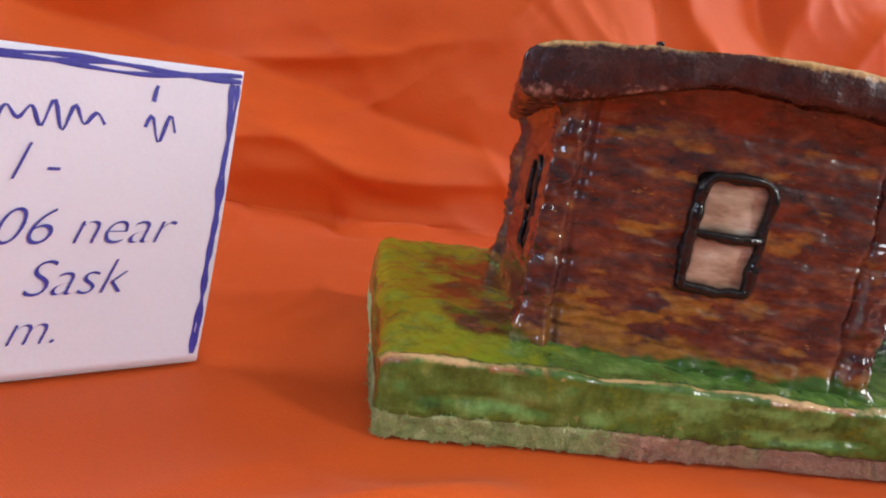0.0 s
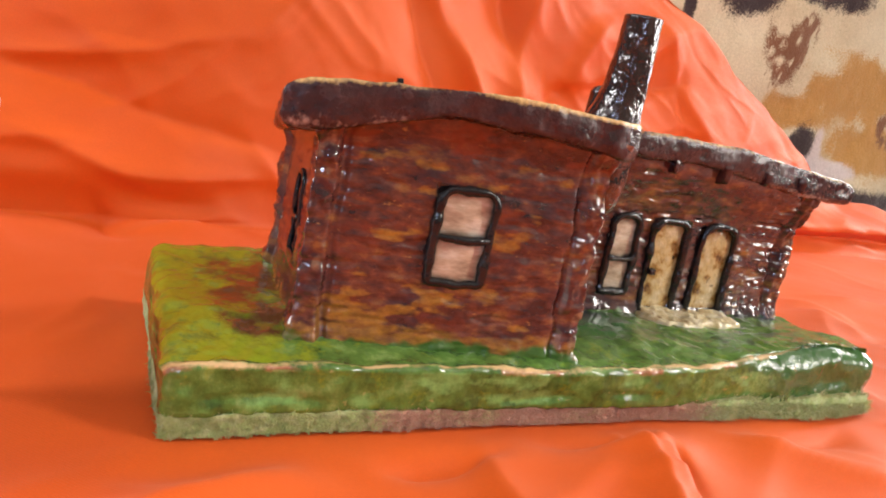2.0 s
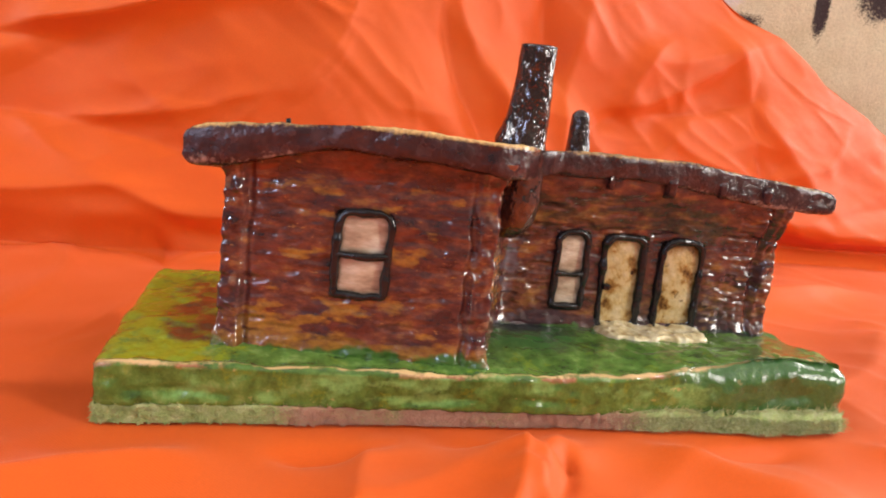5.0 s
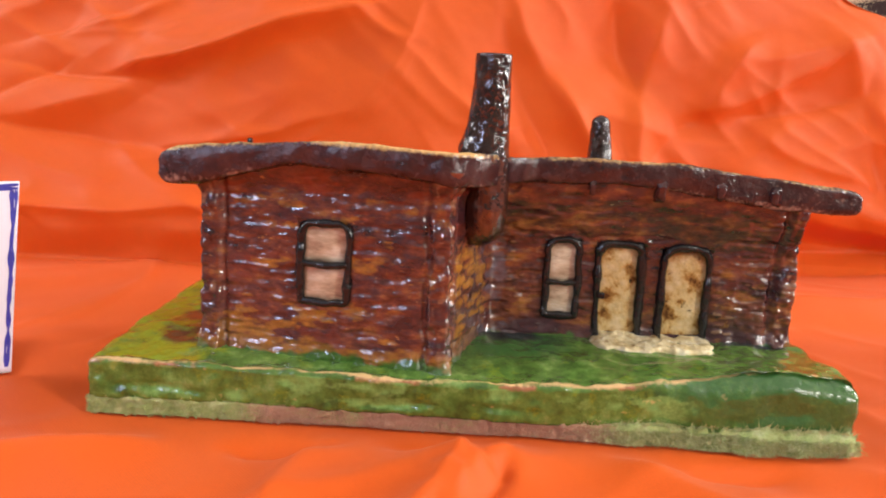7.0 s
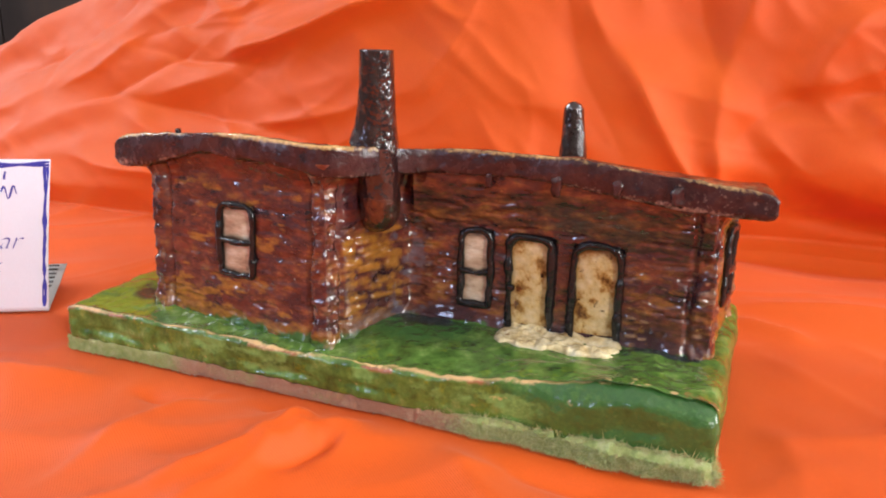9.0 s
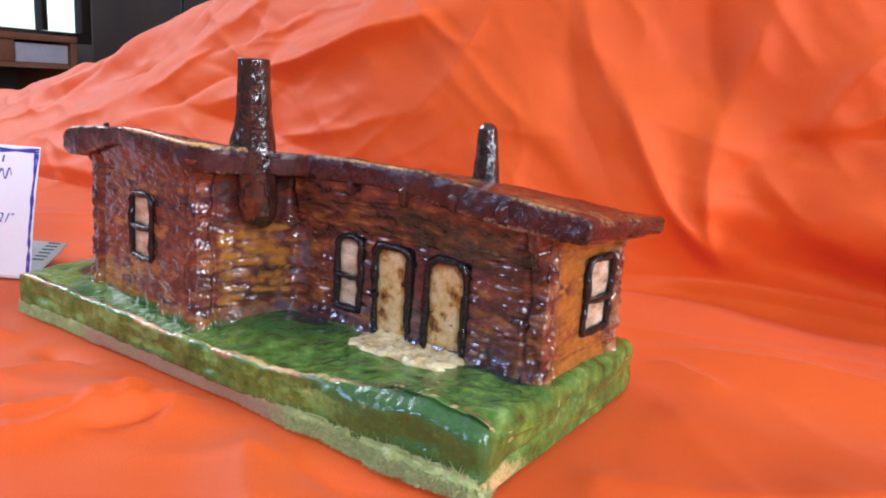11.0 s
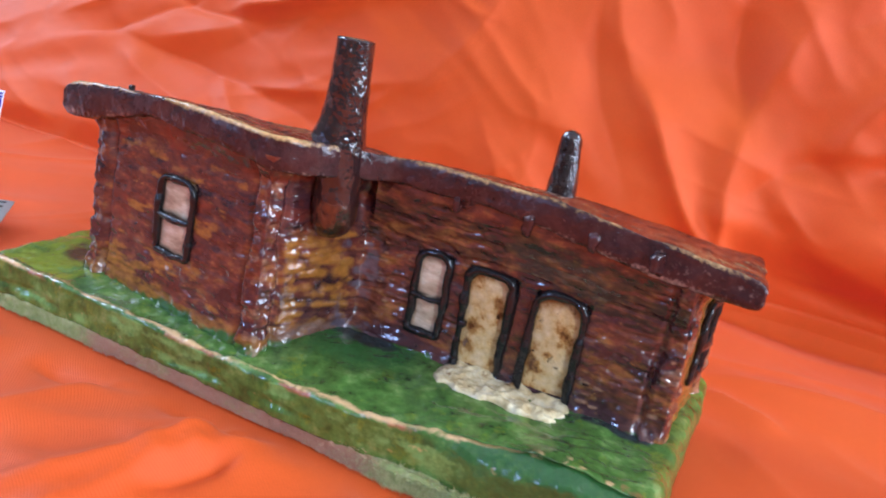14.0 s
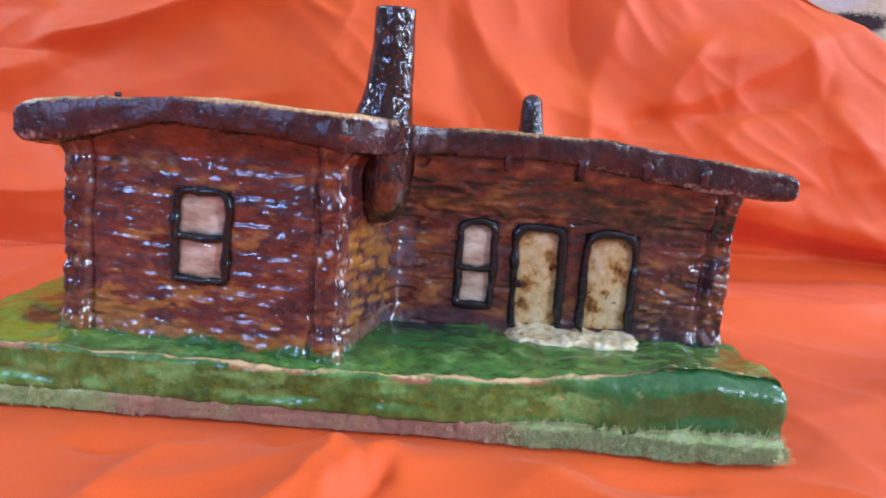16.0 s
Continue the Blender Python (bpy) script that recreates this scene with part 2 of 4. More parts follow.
PLUSH = material("patterned_plush", [(0.56, 0.45, 0.27), (0.66, 0.56, 0.37), (0.70, 0.60, 0.42)], 9.0, rough=0.95, bump=0.5, bump_scale=420, sheen=0.4, bump_dist=0.002, detail=4.0, attrs=[("gold", (0.50, 0.25, 0.055)), ("pale", (0.66, 0.57, 0.53)), ("tan", (0.20, 0.075, 0.025)), ("dark", (0.030, 0.012, 0.012))], ragged=1.6)
DARKWOOD = material("dark_wood", [(0.018, 0.013, 0.012), (0.035, 0.022, 0.018), (0.05, 0.03, 0.02)], 9, 0.5, 0.3, 120, stretch=(1, 1, 0.15), bump_dist=0.001)
BROWNWOOD = material("brown_wood", [(0.16, 0.06, 0.03), (0.24, 0.10, 0.05)], 12, 0.45, 0.3, 120, stretch=(0.2, 1, 1), bump_dist=0.001)
WALLPAINT = material("wall_paint", [(0.17, 0.15, 0.13), (0.22, 0.20, 0.17)], 3, 0.9, 0.2, 90, bump_dist=0.001)
FLOORWOOD = material("floor_boards", [(0.16, 0.09, 0.05), (0.24, 0.14, 0.08)], 6, 0.5, 0.3, 80, stretch=(0.2, 1, 1), bump_dist=0.001)
GREYBOX = material("grey_box", [(0.36, 0.33, 0.40), (0.46, 0.43, 0.52)], 20, 0.6, 0.1, 200)
WHITEPAINT = material("white_paint", [(0.70, 0.69, 0.68), (0.78, 0.77, 0.76)], 20, 0.45, 0.1, 200)

# ---- room ----
RX0, RX1, RY0, RY1, RZ0, RZ1 = -2.6, 2.4, -2.2, 2.3, -0.5, 2.2
T = 0.12


def wall_with_openings(name, axis, at, lo, hi, holes, inward):
    """A wall with real openings. axis 'x': the wall stands at x = at and runs along y; inward: the sign of the room's side."""
    bm = bmesh.new()
    cuts = sorted({lo, hi, *[a for hh in holes for a in hh[:2]]})
    zc = sorted({RZ0, RZ1, *[a for hh in holes for a in hh[2:]]})
    outer = at - inward * T
    a0, a1 = min(at, outer), max(at, outer)
    for u0, u1 in zip(cuts, cuts[1:]):
        for z0, z1 in zip(zc, zc[1:]):
            if any(hh[0] <= u0 and u1 <= hh[1] and hh[2] <= z0 and z1 <= hh[3] for hh in holes):
                continue
            lo3, hi3 = ((a0, u0, z0), (a1, u1, z1)) if axis == "x" else ((u0, a0, z0), (u1, a1, z1))
            c = [(p + q) / 2 for p, q in zip(lo3, hi3)]
            s = [q - p for p, q in zip(lo3, hi3)]
            bmesh.ops.create_cube(bm, size=1, matrix=Matrix.Translation(c) @ Matrix.Diagonal((*s, 1)))
    return tagged(part(name, bm, WALLPAINT), "plain painted wall of the room", "wall", kind="structure")


wall_with_openings("wall_south", "y", RY0, RX0, RX1, [(-1.57, -1.23, 0.63, 1.37)], 1)
wall_with_openings("wall_east", "x", RX1, RY0, RY1, [(-1.82, -1.38, 0.50, 2.06), (0.34, 0.86, 0.09, 1.81)], -1)
wall_with_openings("wall_north", "y", RY1, RX0, RX1, [], -1)
wall_with_openings("wall_west", "x", RX0, RY0, RY1, [(1.30, 1.74, 0.10, 1.25), (-0.66, 0.46, 1.04, 2.06)], 1)
tagged(part("floor", box((RX0, RY0, RZ0 - 0.1), (RX1, RY1, RZ0)), FLOORWOOD), "brown wooden floor of the room", "floor", kind="structure")
tagged(part("ceiling", box((RX0, RY0, RZ1), (RX1, RY1, RZ1 + 0.1)), WHITEPAINT), "plain white ceiling of the room", "ceiling", kind="structure")


def support():
    """The low bench under the cloth."""
    t = thing("bench", "dark wooden bench hidden under the orange cloth", "bench")
    part("seat", box((-0.5, -0.35, -0.10), (0.62, 0.62, -0.06), 0.004), DARKWOOD, t)
    for x in (-0.46, 0.58):
        for y in (-0.31, 0.58):
            part("leg", box((x - 0.025, y - 0.025, RZ0), (x + 0.025, y + 0.025, -0.10), 0.004), DARKWOOD, t)


support()

# ---- orange cloth ----
def ridge_height(x):
    return np.interp(x, [-0.6, -0.35, -0.24, -0.12, 0.0, 0.09, 0.16, 0.243, 0.337, 0.411, 0.6], [0.02, 0.037, 0.066, 0.107, 0.15, 0.185, 0.165, 0.116, 0.066, 0.024, 0.0])


# folds: from (x, run) to (x, run), width, height; the run goes along the floor and up the backdrop
LEFT_FOLDS = [
    (-0.120, 0.244, -0.016, 0.242, 0.008, 0.0075), (-0.020, 0.243, 0.046, 0.226, 0.007, 0.0060), (0.006, 0.234, 0.048, 0.241, 0.006, 0.0040),
    (-0.110, 0.292, -0.030, 0.274, 0.009, -0.0060), (-0.030, 0.272, 0.050, 0.254, 0.008, -0.0050), (-0.052, 0.316, 0.030, 0.342, 0.008, 0.0160),
    (-0.040, 0.274, 0.024, 0.290, 0.007, 0.0050), (-0.105, 0.322, -0.049, 0.311, 0.006, -0.0045), (-0.073, 0.337, -0.040, 0.352, 0.006, 0.0040),
    (0.030, 0.345, 0.071, 0.304, 0.010, 0.0026), (-0.150, 0.300, -0.112, 0.330, 0.006, 0.0040), (-0.130, 0.290, -0.080, 0.318, 0.005, -0.0035)]
RIGHT_FOLDS = [
    (0.097, 0.366, 0.121, 0.326, 0.011, 0.0070), (0.121, 0.328, 0.158, 0.277, 0.009, 0.0140), (0.160, 0.382, 0.154, 0.300, 0.010, 0.0080),
    (0.154, 0.304, 0.158, 0.279, 0.007, 0.0085), (0.140, 0.385, 0.153, 0.338, 0.009, -0.0060), (0.202, 0.384, 0.182, 0.344, 0.008, 0.0070),
    (0.182, 0.344, 0.240, 0.384, 0.008, 0.0060), (0.198, 0.346, 0.250, 0.360, 0.007, -0.0050), (0.205, 0.339, 0.250, 0.314, 0.009, 0.0060),
    (0.182, 0.342, 0.160, 0.312, 0.009, -0.0060), (0.238, 0.392, 0.300, 0.305, 0.011, 0.0070), (0.096, 0.349, 0.116, 0.298, 0.009, -0.0045),
    (0.255, 0.372, 0.262, 0.312, 0.007, -0.0040)]
FLOOR_FOLDS = [
    (0.076, 0.054, 0.087, 0.092, 0.0030, 0.0009), (0.062, 0.036, 0.077, 0.056, 0.0030, 0.0008), (0.0830, 0.062, 0.0875, 0.071, 0.0060, 0.0016),
    (0.0875, 0.071, 0.098, 0.090, 0.0060, 0.0014), (0.078, 0.044, 0.0835, 0.063, 0.0060, 0.0014), (0.0855, 0.060, 0.0935, 0.0725, 0.0030, -0.0012),
    (0.060, 0.088, 0.052, 0.050, 0.005, 0.0010), (0.165, 0.186, 0.182, 0.178, 0.004, 0.0010), (0.004, 0.208, -0.010, 0.240, 0.005, -0.0014),
    (0.115, 0.082, 0.140, 0.062, 0.006, 0.0014), (0.020, 0.080, -0.010, 0.060, 0.008, 0.0020), (0.175, 0.200, 0.260, 0.215, 0.012, 0.0030),
    (0.160, 0.085, 0.200, 0.060, 0.006, 0.0014), (0.126, 0.0825, 0.146, 0.0830, 0.004, -0.0016), (0.070, 0.0790, 0.090, 0.0800, 0.003, -0.0012), (0.040, 0.0800, 0.060, 0.0800, 0.003, -0.0012)]


def add_fold(into, x, q, a, b, c, d, w, h):
    """One soft-crested fold that falls off steeply on one side and gently on the other."""
    L = math.hypot(c - a, d - b)
    reach = 0.4 * L + 6 * w + 0.006
    i0, i1 = np.searchsorted(x[:, 270], [min(a, c) - reach, max(a, c) + reach])
    if i1 <= i0:
        return
    X, Q = x[i0:i1], q[i0:i1]
    ux, uq = (c - a) / L, (d - b) / L
    along = (X - a) * ux + (Q - b) * uq
    off = (X - a) * -uq + (Q - b) * ux
    off = off + 0.05 * L * np.sin(along / L * 3.1)
    ww = np.where(off > 0, w * 1.25, w * 0.6)
    soft = 0.16 * w
    into[i0:i1] += h * np.exp(-(np.sqrt(off * off + soft * soft) - soft) / ww) * smooth(-0.30 * L, 0.25 * L, along) * smooth(1.30 * L, 0.75 * L, along)


def creased(x, q, turn, fx, fq, seed):
    """Smooth swells that meet in soft creases, drawn out along one direction."""
    u, v = x * math.cos(turn) + q * math.sin(turn), q * math.cos(turn) - x * math.sin(turn)
    n = fbm(np.stack([u, v, 0 * u], -1), (fx, fq, 1), 2, seed, 0.35)
    return 0.3 - np.sqrt(n * n + 0.0012)


def cloth():
    nx, ns = 700, 540
    x = np.linspace(-0.52, 0.62, nx)
    x = 0.08 + np.sign(x - 0.08) * np.abs(x - 0.08) ** 1.35 / 0.6 ** 0.35
    s = np.linspace(0, 1, ns)
    X, S = np.meshgrid(x, s, indexing="ij")
    H = ridge_height(X) + 0.005
    yb = 0.218 + 0.05 * smooth(0.0, 0.2, X)
    yr = 0.275 + 0.03 * smooth(0.0, 0.25, X)
    # floor part, rise, fall behind
    f = np.clip(S / 0.5, 0, 1)
    r = np.clip((S - 0.5) / 0.38, 0, 1)
    b = np.clip((S - 0.88) / 0.12, 0, 1)
    Y = -0.36 + (yb + 0.36) * f ** 0.6 + (yr - yb) * r ** 1.2 + 0.22 * b
    Z = H * (0.75 * r + 0.25 * smooth(0, 1, r)) - (H + 0.03) * b ** 1.3
    # the hollow under the overhang beside the cottage
    lip = np.interp(X, [0.12, 0.156, 0.18, 0.22, 0.30], [0.036, 0.033, 0.029, 0.020, 0.010])
    hollow = smooth(0.125, 0.165, X) * (r > 0) * (1 - smooth(0, 0.2, b))
    n = normals(np.stack([X, Y, Z], -1))
    n *= np.sign(n[..., 2:3] + 1e-9)
    Y = Y + hollow * (0.010 * smooth(1.15, 0.45, Z / lip) * smooth(-0.001, 0.006, Z) - 0.006 * np.exp(-((Z - 1.5 * lip) / (0.5 * lip)) ** 2))
    P = np.stack([X, Y, Z], -1)
    Q = yb + (Y - yb) * (r == 0) + (yr - yb) * r ** 1.2 + 0.22 * b + Z
    q = np.stack([X, Q, 0 * X], -1)
    d = fbm(q, 8, 2, 11) * 0.007 + fbm(q, 60, 3, 41) * 0.0004
    wx = X + 0.006 * fbm(q, 18, 2, 51)
    wq = Q + 0.006 * fbm(q, 18, 2, 53)
    crumple = 0.009 * creased(wx, wq, 0.45, 9, 20, 21) + 0.0026 * creased(wx, wq, -0.7, 24, 44, 22)
    e = 0 * X
    for row in LEFT_FOLDS + RIGHT_FOLDS:
        add_fold(e, wx, wq, *row[:5], 0.66 * row[5])
    rnd = random.Random(12)
    for k in range(110):
        L = rnd.uniform(0.02, 0.07)
        ang = rnd.gauss(0.5, 0.9)
        a, c = rnd.uniform(-0.34, 0.42), rnd.uniform(0.25, 0.46)
        w = rnd.uniform(0.003, 0.007)
        add_fold(e, wx, wq, a, c, a + L * math.cos(ang), c + L * math.sin(ang), w, rnd.choice((1, 1, -1)) * rnd.uniform(0.08, 0.28) * w)
    d = d + (e + crumple) * smooth(0.0, 0.12, r + b)
    g = fbm(q, 14, 2, 71) * 0.003 - 0.002 + 0.35 * crumple
    for row in FLOOR_FOLDS:
        add_fold(g, wx, wq, *row[:5], 2.6 * row[5])
    for k in range(90):
        L = rnd.uniform(0.02, 0.10)
        ang = rnd.uniform(0, 3.14)
        a, c = rnd.uniform(-0.30, 0.36), rnd.uniform(-0.02, 0.23)
        w = rnd.uniform(0.003, 0.009)
        add_fold(g, wx, wq, a, c, a + L * math.cos(ang), c + L * math.sin(ang), w, rnd.uniform(0.10, 0.34) * w)
    rest = np.maximum(np.maximum(0.006 - X, X - 0.166), np.maximum(0.089 - Y, Y - 0.163))
    g = g * smooth(0.0, 0.010 + 0.003 * (Y < 0.089), rest) * smooth(0.08, 0.0, r)
    card_rest = smooth(0.0, 0.02, np.hypot(np.maximum(0, np.abs((X + 0.05) * 0.87 + (Y - 0.087) * 0.5) - 0.045), np.maximum(0, np.abs((X + 0.05) * -0.5 + (Y - 0.087) * 0.87 - 0.012) - 0.016)))
    d = d * smooth(0.0, 0.10, r + b) + np.minimum(g, 0.012) * card_rest - 0.0005
    P = P + n * d[..., None]
    # the cloth hangs over the bench's edges
    edge = smooth(-0.42, -0.52, X) + smooth(0.56, 0.62, X) + smooth(-0.3, -0.36, Y)
    P[..., 2] -= 0.02 * edge
    ob = part("orange_cloth", grid("orange_cloth", P), CLOTH)
    return tagged(ob, "crumpled bright orange satin cloth draped as a backdrop", "cloth")


cloth()

# ---- ceramic cottage ----
house = thing("ceramic_cottage", "glazed ceramic model of a brown cottage on a green base", "ornament")


def base_ridge(x):
    return np.interp(x, [0.007, 0.03, 0.06, 0.093, 0.109, 0.126, 0.139, 0.150, 0.162], [0.0118, 0.0113, 0.0108, 0.0107, 0.0113, 0.0130, 0.0148, 0.0160, 0.0150])


felt = {}


def base():
    nx = 330
    xs = np.linspace(0.0075, 0.1625, nx)
    low = 0.0032
    u = (xs - xs[0]) / (xs[-1] - xs[0])
    yf = 0.0895 + 0.0008 * np.sin(u * 9) * 0.5
    yk = 0.150 + 0.011 * u
    rows = []
    for i, x in enumerate(xs):
        zr = base_ridge(x)
        zt = 0.0128
        low = 0.0032 - 0.0027 * float(smooth(0.1606, 0.1622, x))
        end = min(1.0, min(u[i], 1 - u[i]) / 0.02)
        rnd = math.sqrt(max(0.0, 1 - (1 - end) ** 2)) if end < 1 else 1.0
        inset = 0.0022 * (1 - rnd)
        a, b = yf[i] + inset, yk[i] - inset
        y = np.concatenate([np.linspace(a + 0.002, a + 0.0004, 3), np.full(14, a), np.linspace(a + 0.0003, a + 0.001, 3),
                            np.linspace(a + 0.0018, b - 0.001, 90), np.full(8, b), np.linspace(b - 0.002, a + 0.004, 8)])
        z = np.concatenate([np.full(3, low), np.linspace(low + 0.0005, zr - 0.0006, 14), np.array([zr - 0.0002, zr, zr + 0.0001]),
                            zr + (zt - zr) * smooth(0, 0.35, np.linspace(0, 1, 90)), np.linspace(zt - 0.0008, low, 8), np.full(8, low)])
        z = low + (z - low) * (1 - 0.25 * (1 - rnd))
        rows.append(np.stack([np.full(len(y), x), y, z], -1))
    P = closed_ends(np.array(rows))
    n = normals(P, False, True)
    P[..., 0] += 0.0030 * smooth(0.10, 0.1625, P[..., 0]) * (P[..., 1] - 0.09) / 0.07
    k = np.arange(P.shape[1])
    # the ridge rounds off towards the high corner
    crown = base_ridge(P[..., 0])
    turn = smooth(0.112, 0.140, P[..., 0]) * smooth(crown - 0.0050, crown + 0.0004, P[..., 2]) ** 2 * (k < 21)[None, :]
    P[..., 1] += 0.0026 * turn
    P[..., 2] -= 0.0007 * turn
    lip = np.exp(-((k - 18.5) / 2.2) ** 2)[None, :]
    d = fbm(P, (130, 130, 220), 3, 3) * 0.0008 + fbm(P, 600, 2, 9) * 0.00025 + lip * (0.0002 + 0.0005 * fbm(P, 220, 2, 27))
    groove = np.exp(-((k - 6 - 2 * np.sin(P[:, :1, 0] * 90)) / 1.3) ** 2)
    d = d - 0.0005 * groove * smooth(-0.2, 0.2, fbm(P, 90, 2, 28))
    P = P + n * d[..., None]
    crest = np.exp(-((k[None, :] - 18.4 - 1.2 * fbm(P[:, 18:19], 190, 2, 58)) / (1.30 + 0.8 * fbm(P[:, 18:19], 150, 2, 56))) ** 2)
    line = fbm(P, 110, 2, 5) + 0.5 * fbm(P, 600, 3, 55)
    wear = crest * (0.46 + 0.54 * smooth(-0.14, 0.18, line)) * smooth(0.150, 0.138, P[..., 0])
    rust = 0.8 * np.exp(-((k - 17.0) / 1.6) ** 2)[None, :] * smooth(0.0, 0.35, fbm(P, 130, 2, 57)) * smooth(0.135, 0.12, P[..., 0])
    X, Y = P[..., 0], P[..., 1]
    pale = (0.05 + 0.7 * smooth(0.05, 0.5, fbm(P, (150, 150, 300), 3, 85))) * ((k < 17) & (k > 3))[None, :] * (1 - 0.7 * smooth(0.115, 0.145, X))
    face = (k < 19)[None, :] & (k > 2)[None, :]
    wear = np.maximum(wear, 0.35 * smooth(0.46, 0.62, fbm(P, (330, 330, 700), 3, 8)) * face)
    wear = np.maximum(wear, smooth(0.1595, 0.1605, X) * smooth(0.0042, 0.0028, P[..., 2]) * smooth(0.120, 0.110, Y) * smooth(-0.2, 0.15, fbm(P, 300, 3, 61)))
    top = (k > 20)[None, :] & (k < 113)[None, :]
    foot = smooth(0.010, 0.001, np.abs(X - 0.024) - 0.002) * smooth(0.098, 0.104, Y) * smooth(0.15, 0.135, Y) * 0.9
    brown = foot * top + 0.22 * smooth(0.22, 0.45, fbm(P, (150, 150, 260), 3, 14)) * face * smooth(0.13, 0.10, X) + 0.05 * smooth(0.2, 0.5, fbm(P, 200, 3, 63))
    brown = np.clip(brown * (0.75 + 0.8 * fbm(P, 260, 3, 15)), 0, 1)
    lime = np.clip(smooth(0.045, 0.015, X + 0.010 * fbm(P, 150, 2, 64)) * top * (0.75 + 0.6 * fbm(P, 330, 3, 65)) + 0.35 * smooth(0.1, 0.4, fbm(P, 260, 3, 66)), 0, 1)
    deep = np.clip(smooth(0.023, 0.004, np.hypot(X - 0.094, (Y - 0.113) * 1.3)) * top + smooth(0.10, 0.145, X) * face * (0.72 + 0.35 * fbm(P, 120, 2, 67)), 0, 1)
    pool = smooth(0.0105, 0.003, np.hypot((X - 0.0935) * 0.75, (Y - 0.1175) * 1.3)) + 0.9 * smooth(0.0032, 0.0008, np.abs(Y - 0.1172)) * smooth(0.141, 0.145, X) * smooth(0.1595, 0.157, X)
    slate_and_glint = np.clip(pool * top * (0.85 + 0.5 * fbm(P, 260, 2, 68)), 0, 1)
    wear = np.maximum(wear, 0.75 * top * smooth(0.134, 0.148, X) * smooth(0.100, 0.093, Y) * smooth(0.22, 0.45, fbm(P, (420, 520, 300), 3, 69)))
    rust = np.maximum(rust, 0.45 * top * smooth(0.142, 0.152, X) * smooth(0.106, 0.096, Y) * smooth(0.15, 0.45, fbm(P, (380, 460, 300), 3, 70)))
    for end in (slice(0, 10), slice(-10, None)):
        Q = P[end]
        slate_and_glint[end] = 0
        rust[end] = 0.25 * smooth(0.1, 0.4, fbm(Q, (260, 200, 300), 3, 78))
        pale[end] = 0
        wear[end] = 0.65 * smooth(0.28, 0.50, fbm(Q, (300, 200, 300), 3, 71)) * smooth(0.007, 0.010, Q[..., 2])
        wear[end] = np.maximum(wear[end], smooth(0.0046, 0.0028, Q[..., 2] + 0.0014 * fbm(Q, 400, 2, 72)) * smooth(0.118, 0.092, Q[..., 1]) * (Q[..., 0] > 0.1) * 0.75)
        brown[end] = 0.35 * smooth(0.1, 0.4, fbm(Q, (250, 250, 120), 3, 73)) + 0.35 * (Q[..., 0] < 0.05)
        lime[end] = 0.55 * smooth(0.0, 0.4, fbm(Q, (260, 260, 110), 3, 74))
        deep[end] = 0.6 * smooth(0.0, 0.4, fbm(Q, (260, 260, 110), 3, 75))
    me = grid("base", P, False, True, True, {"wear": np.clip(wear, 0, 1), "brown": brown, "lime": lime, "deep": deep, "rust": np.clip(rust, 0, 1), "pale": pale, "slate_and_glint": slate_and_glint})
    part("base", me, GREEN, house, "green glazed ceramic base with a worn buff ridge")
    # soft underlay
    xs = np.linspace(0.0075, 0.1612, 300)
    u = (xs - xs[0]) / (xs[-1] - xs[0])
    rows = []
    for i, x in enumerate(xs):
        a = 0.0898 - 0.0006 * math.sin(u[i] * 30) * 0.4
        b = 0.149 + 0.011 * u[i]
        hz = 0.0036
        y = np.concatenate([np.linspace(a + 0.003, a, 3), np.full(8, a), np.linspace(a + 0.001, b, 30), np.full(6, b), np.linspace(b - 0.002, a + 0.006, 20)])
        z = np.concatenate([np.full(3, 0.0), np.linspace(0.0002, hz, 8), np.full(30, hz), np.linspace(hz, 0.0, 6), np.full(20, 0.0)])
        rows.append(np.stack([np.full(len(y), x), y, z], -1))
    P = closed_ends(np.array(rows))
    n = normals(P, False, True)
    P = P + n * (fbm(P, 1100, 3, 4) * 0.0006 + fbm(P, 120, 2, 6) * 0.0005 + (0.0009 + 0.0012 * fbm(P, 420, 2, 8) + 0.0009 * fbm(P, 150, 2, 18)) * smooth(0.10, 0.125, P[..., 0]))[..., None]
    P[..., 0] += 0.0030 * smooth(0.10, 0.1615, P[..., 0]) * (P[..., 1] - 0.09) / 0.07
    P[..., 0] -= 0.0045 * smooth(0.150, 0.1612, P[..., 0]) * smooth(0.093, 0.104, P[..., 1])
    P[..., 2] = np.maximum(P[..., 2], 0.0)
    felt["P"], felt["N"] = P, normals(P, False, True)
    X = P[..., 0]
    br = smooth(0.03, 0.05, X) * smooth(0.122, 0.108, X) * (0.75 + 0.5 * fbm(P, 150, 2, 3))
    part("underlay", grid("underlay", P, False, True, True, {"brown": np.clip(br, 0, 1), "wear": 0 * br}), FELT, house, "fuzzy mossy green and brown felt underlay")


base()

# footprint of the walls
LF, CO, IN, RF, RB, LB = [Vector(p) for p in ((0.0278, 0.1012), (0.0800, 0.0945), (0.0890, 0.1190), (0.1590, 0.1188), (0.1628, 0.152), (0.0320, 0.144))]


def roof_front(x):
    return sum(np.interp(x + o, [0.0, 0.0215, 0.082, 0.0875, 0.094, 0.17], [0.0985, 0.098, 0.0918, 0.099, 0.1128, 0.1138]) for o in (-0.004, -0.002, 0.0, 0.002, 0.004)) / 5


def roof_back(x):
    return np.interp(x, [0.02, 0.12, 0.17], [0.151, 0.163, 0.160])


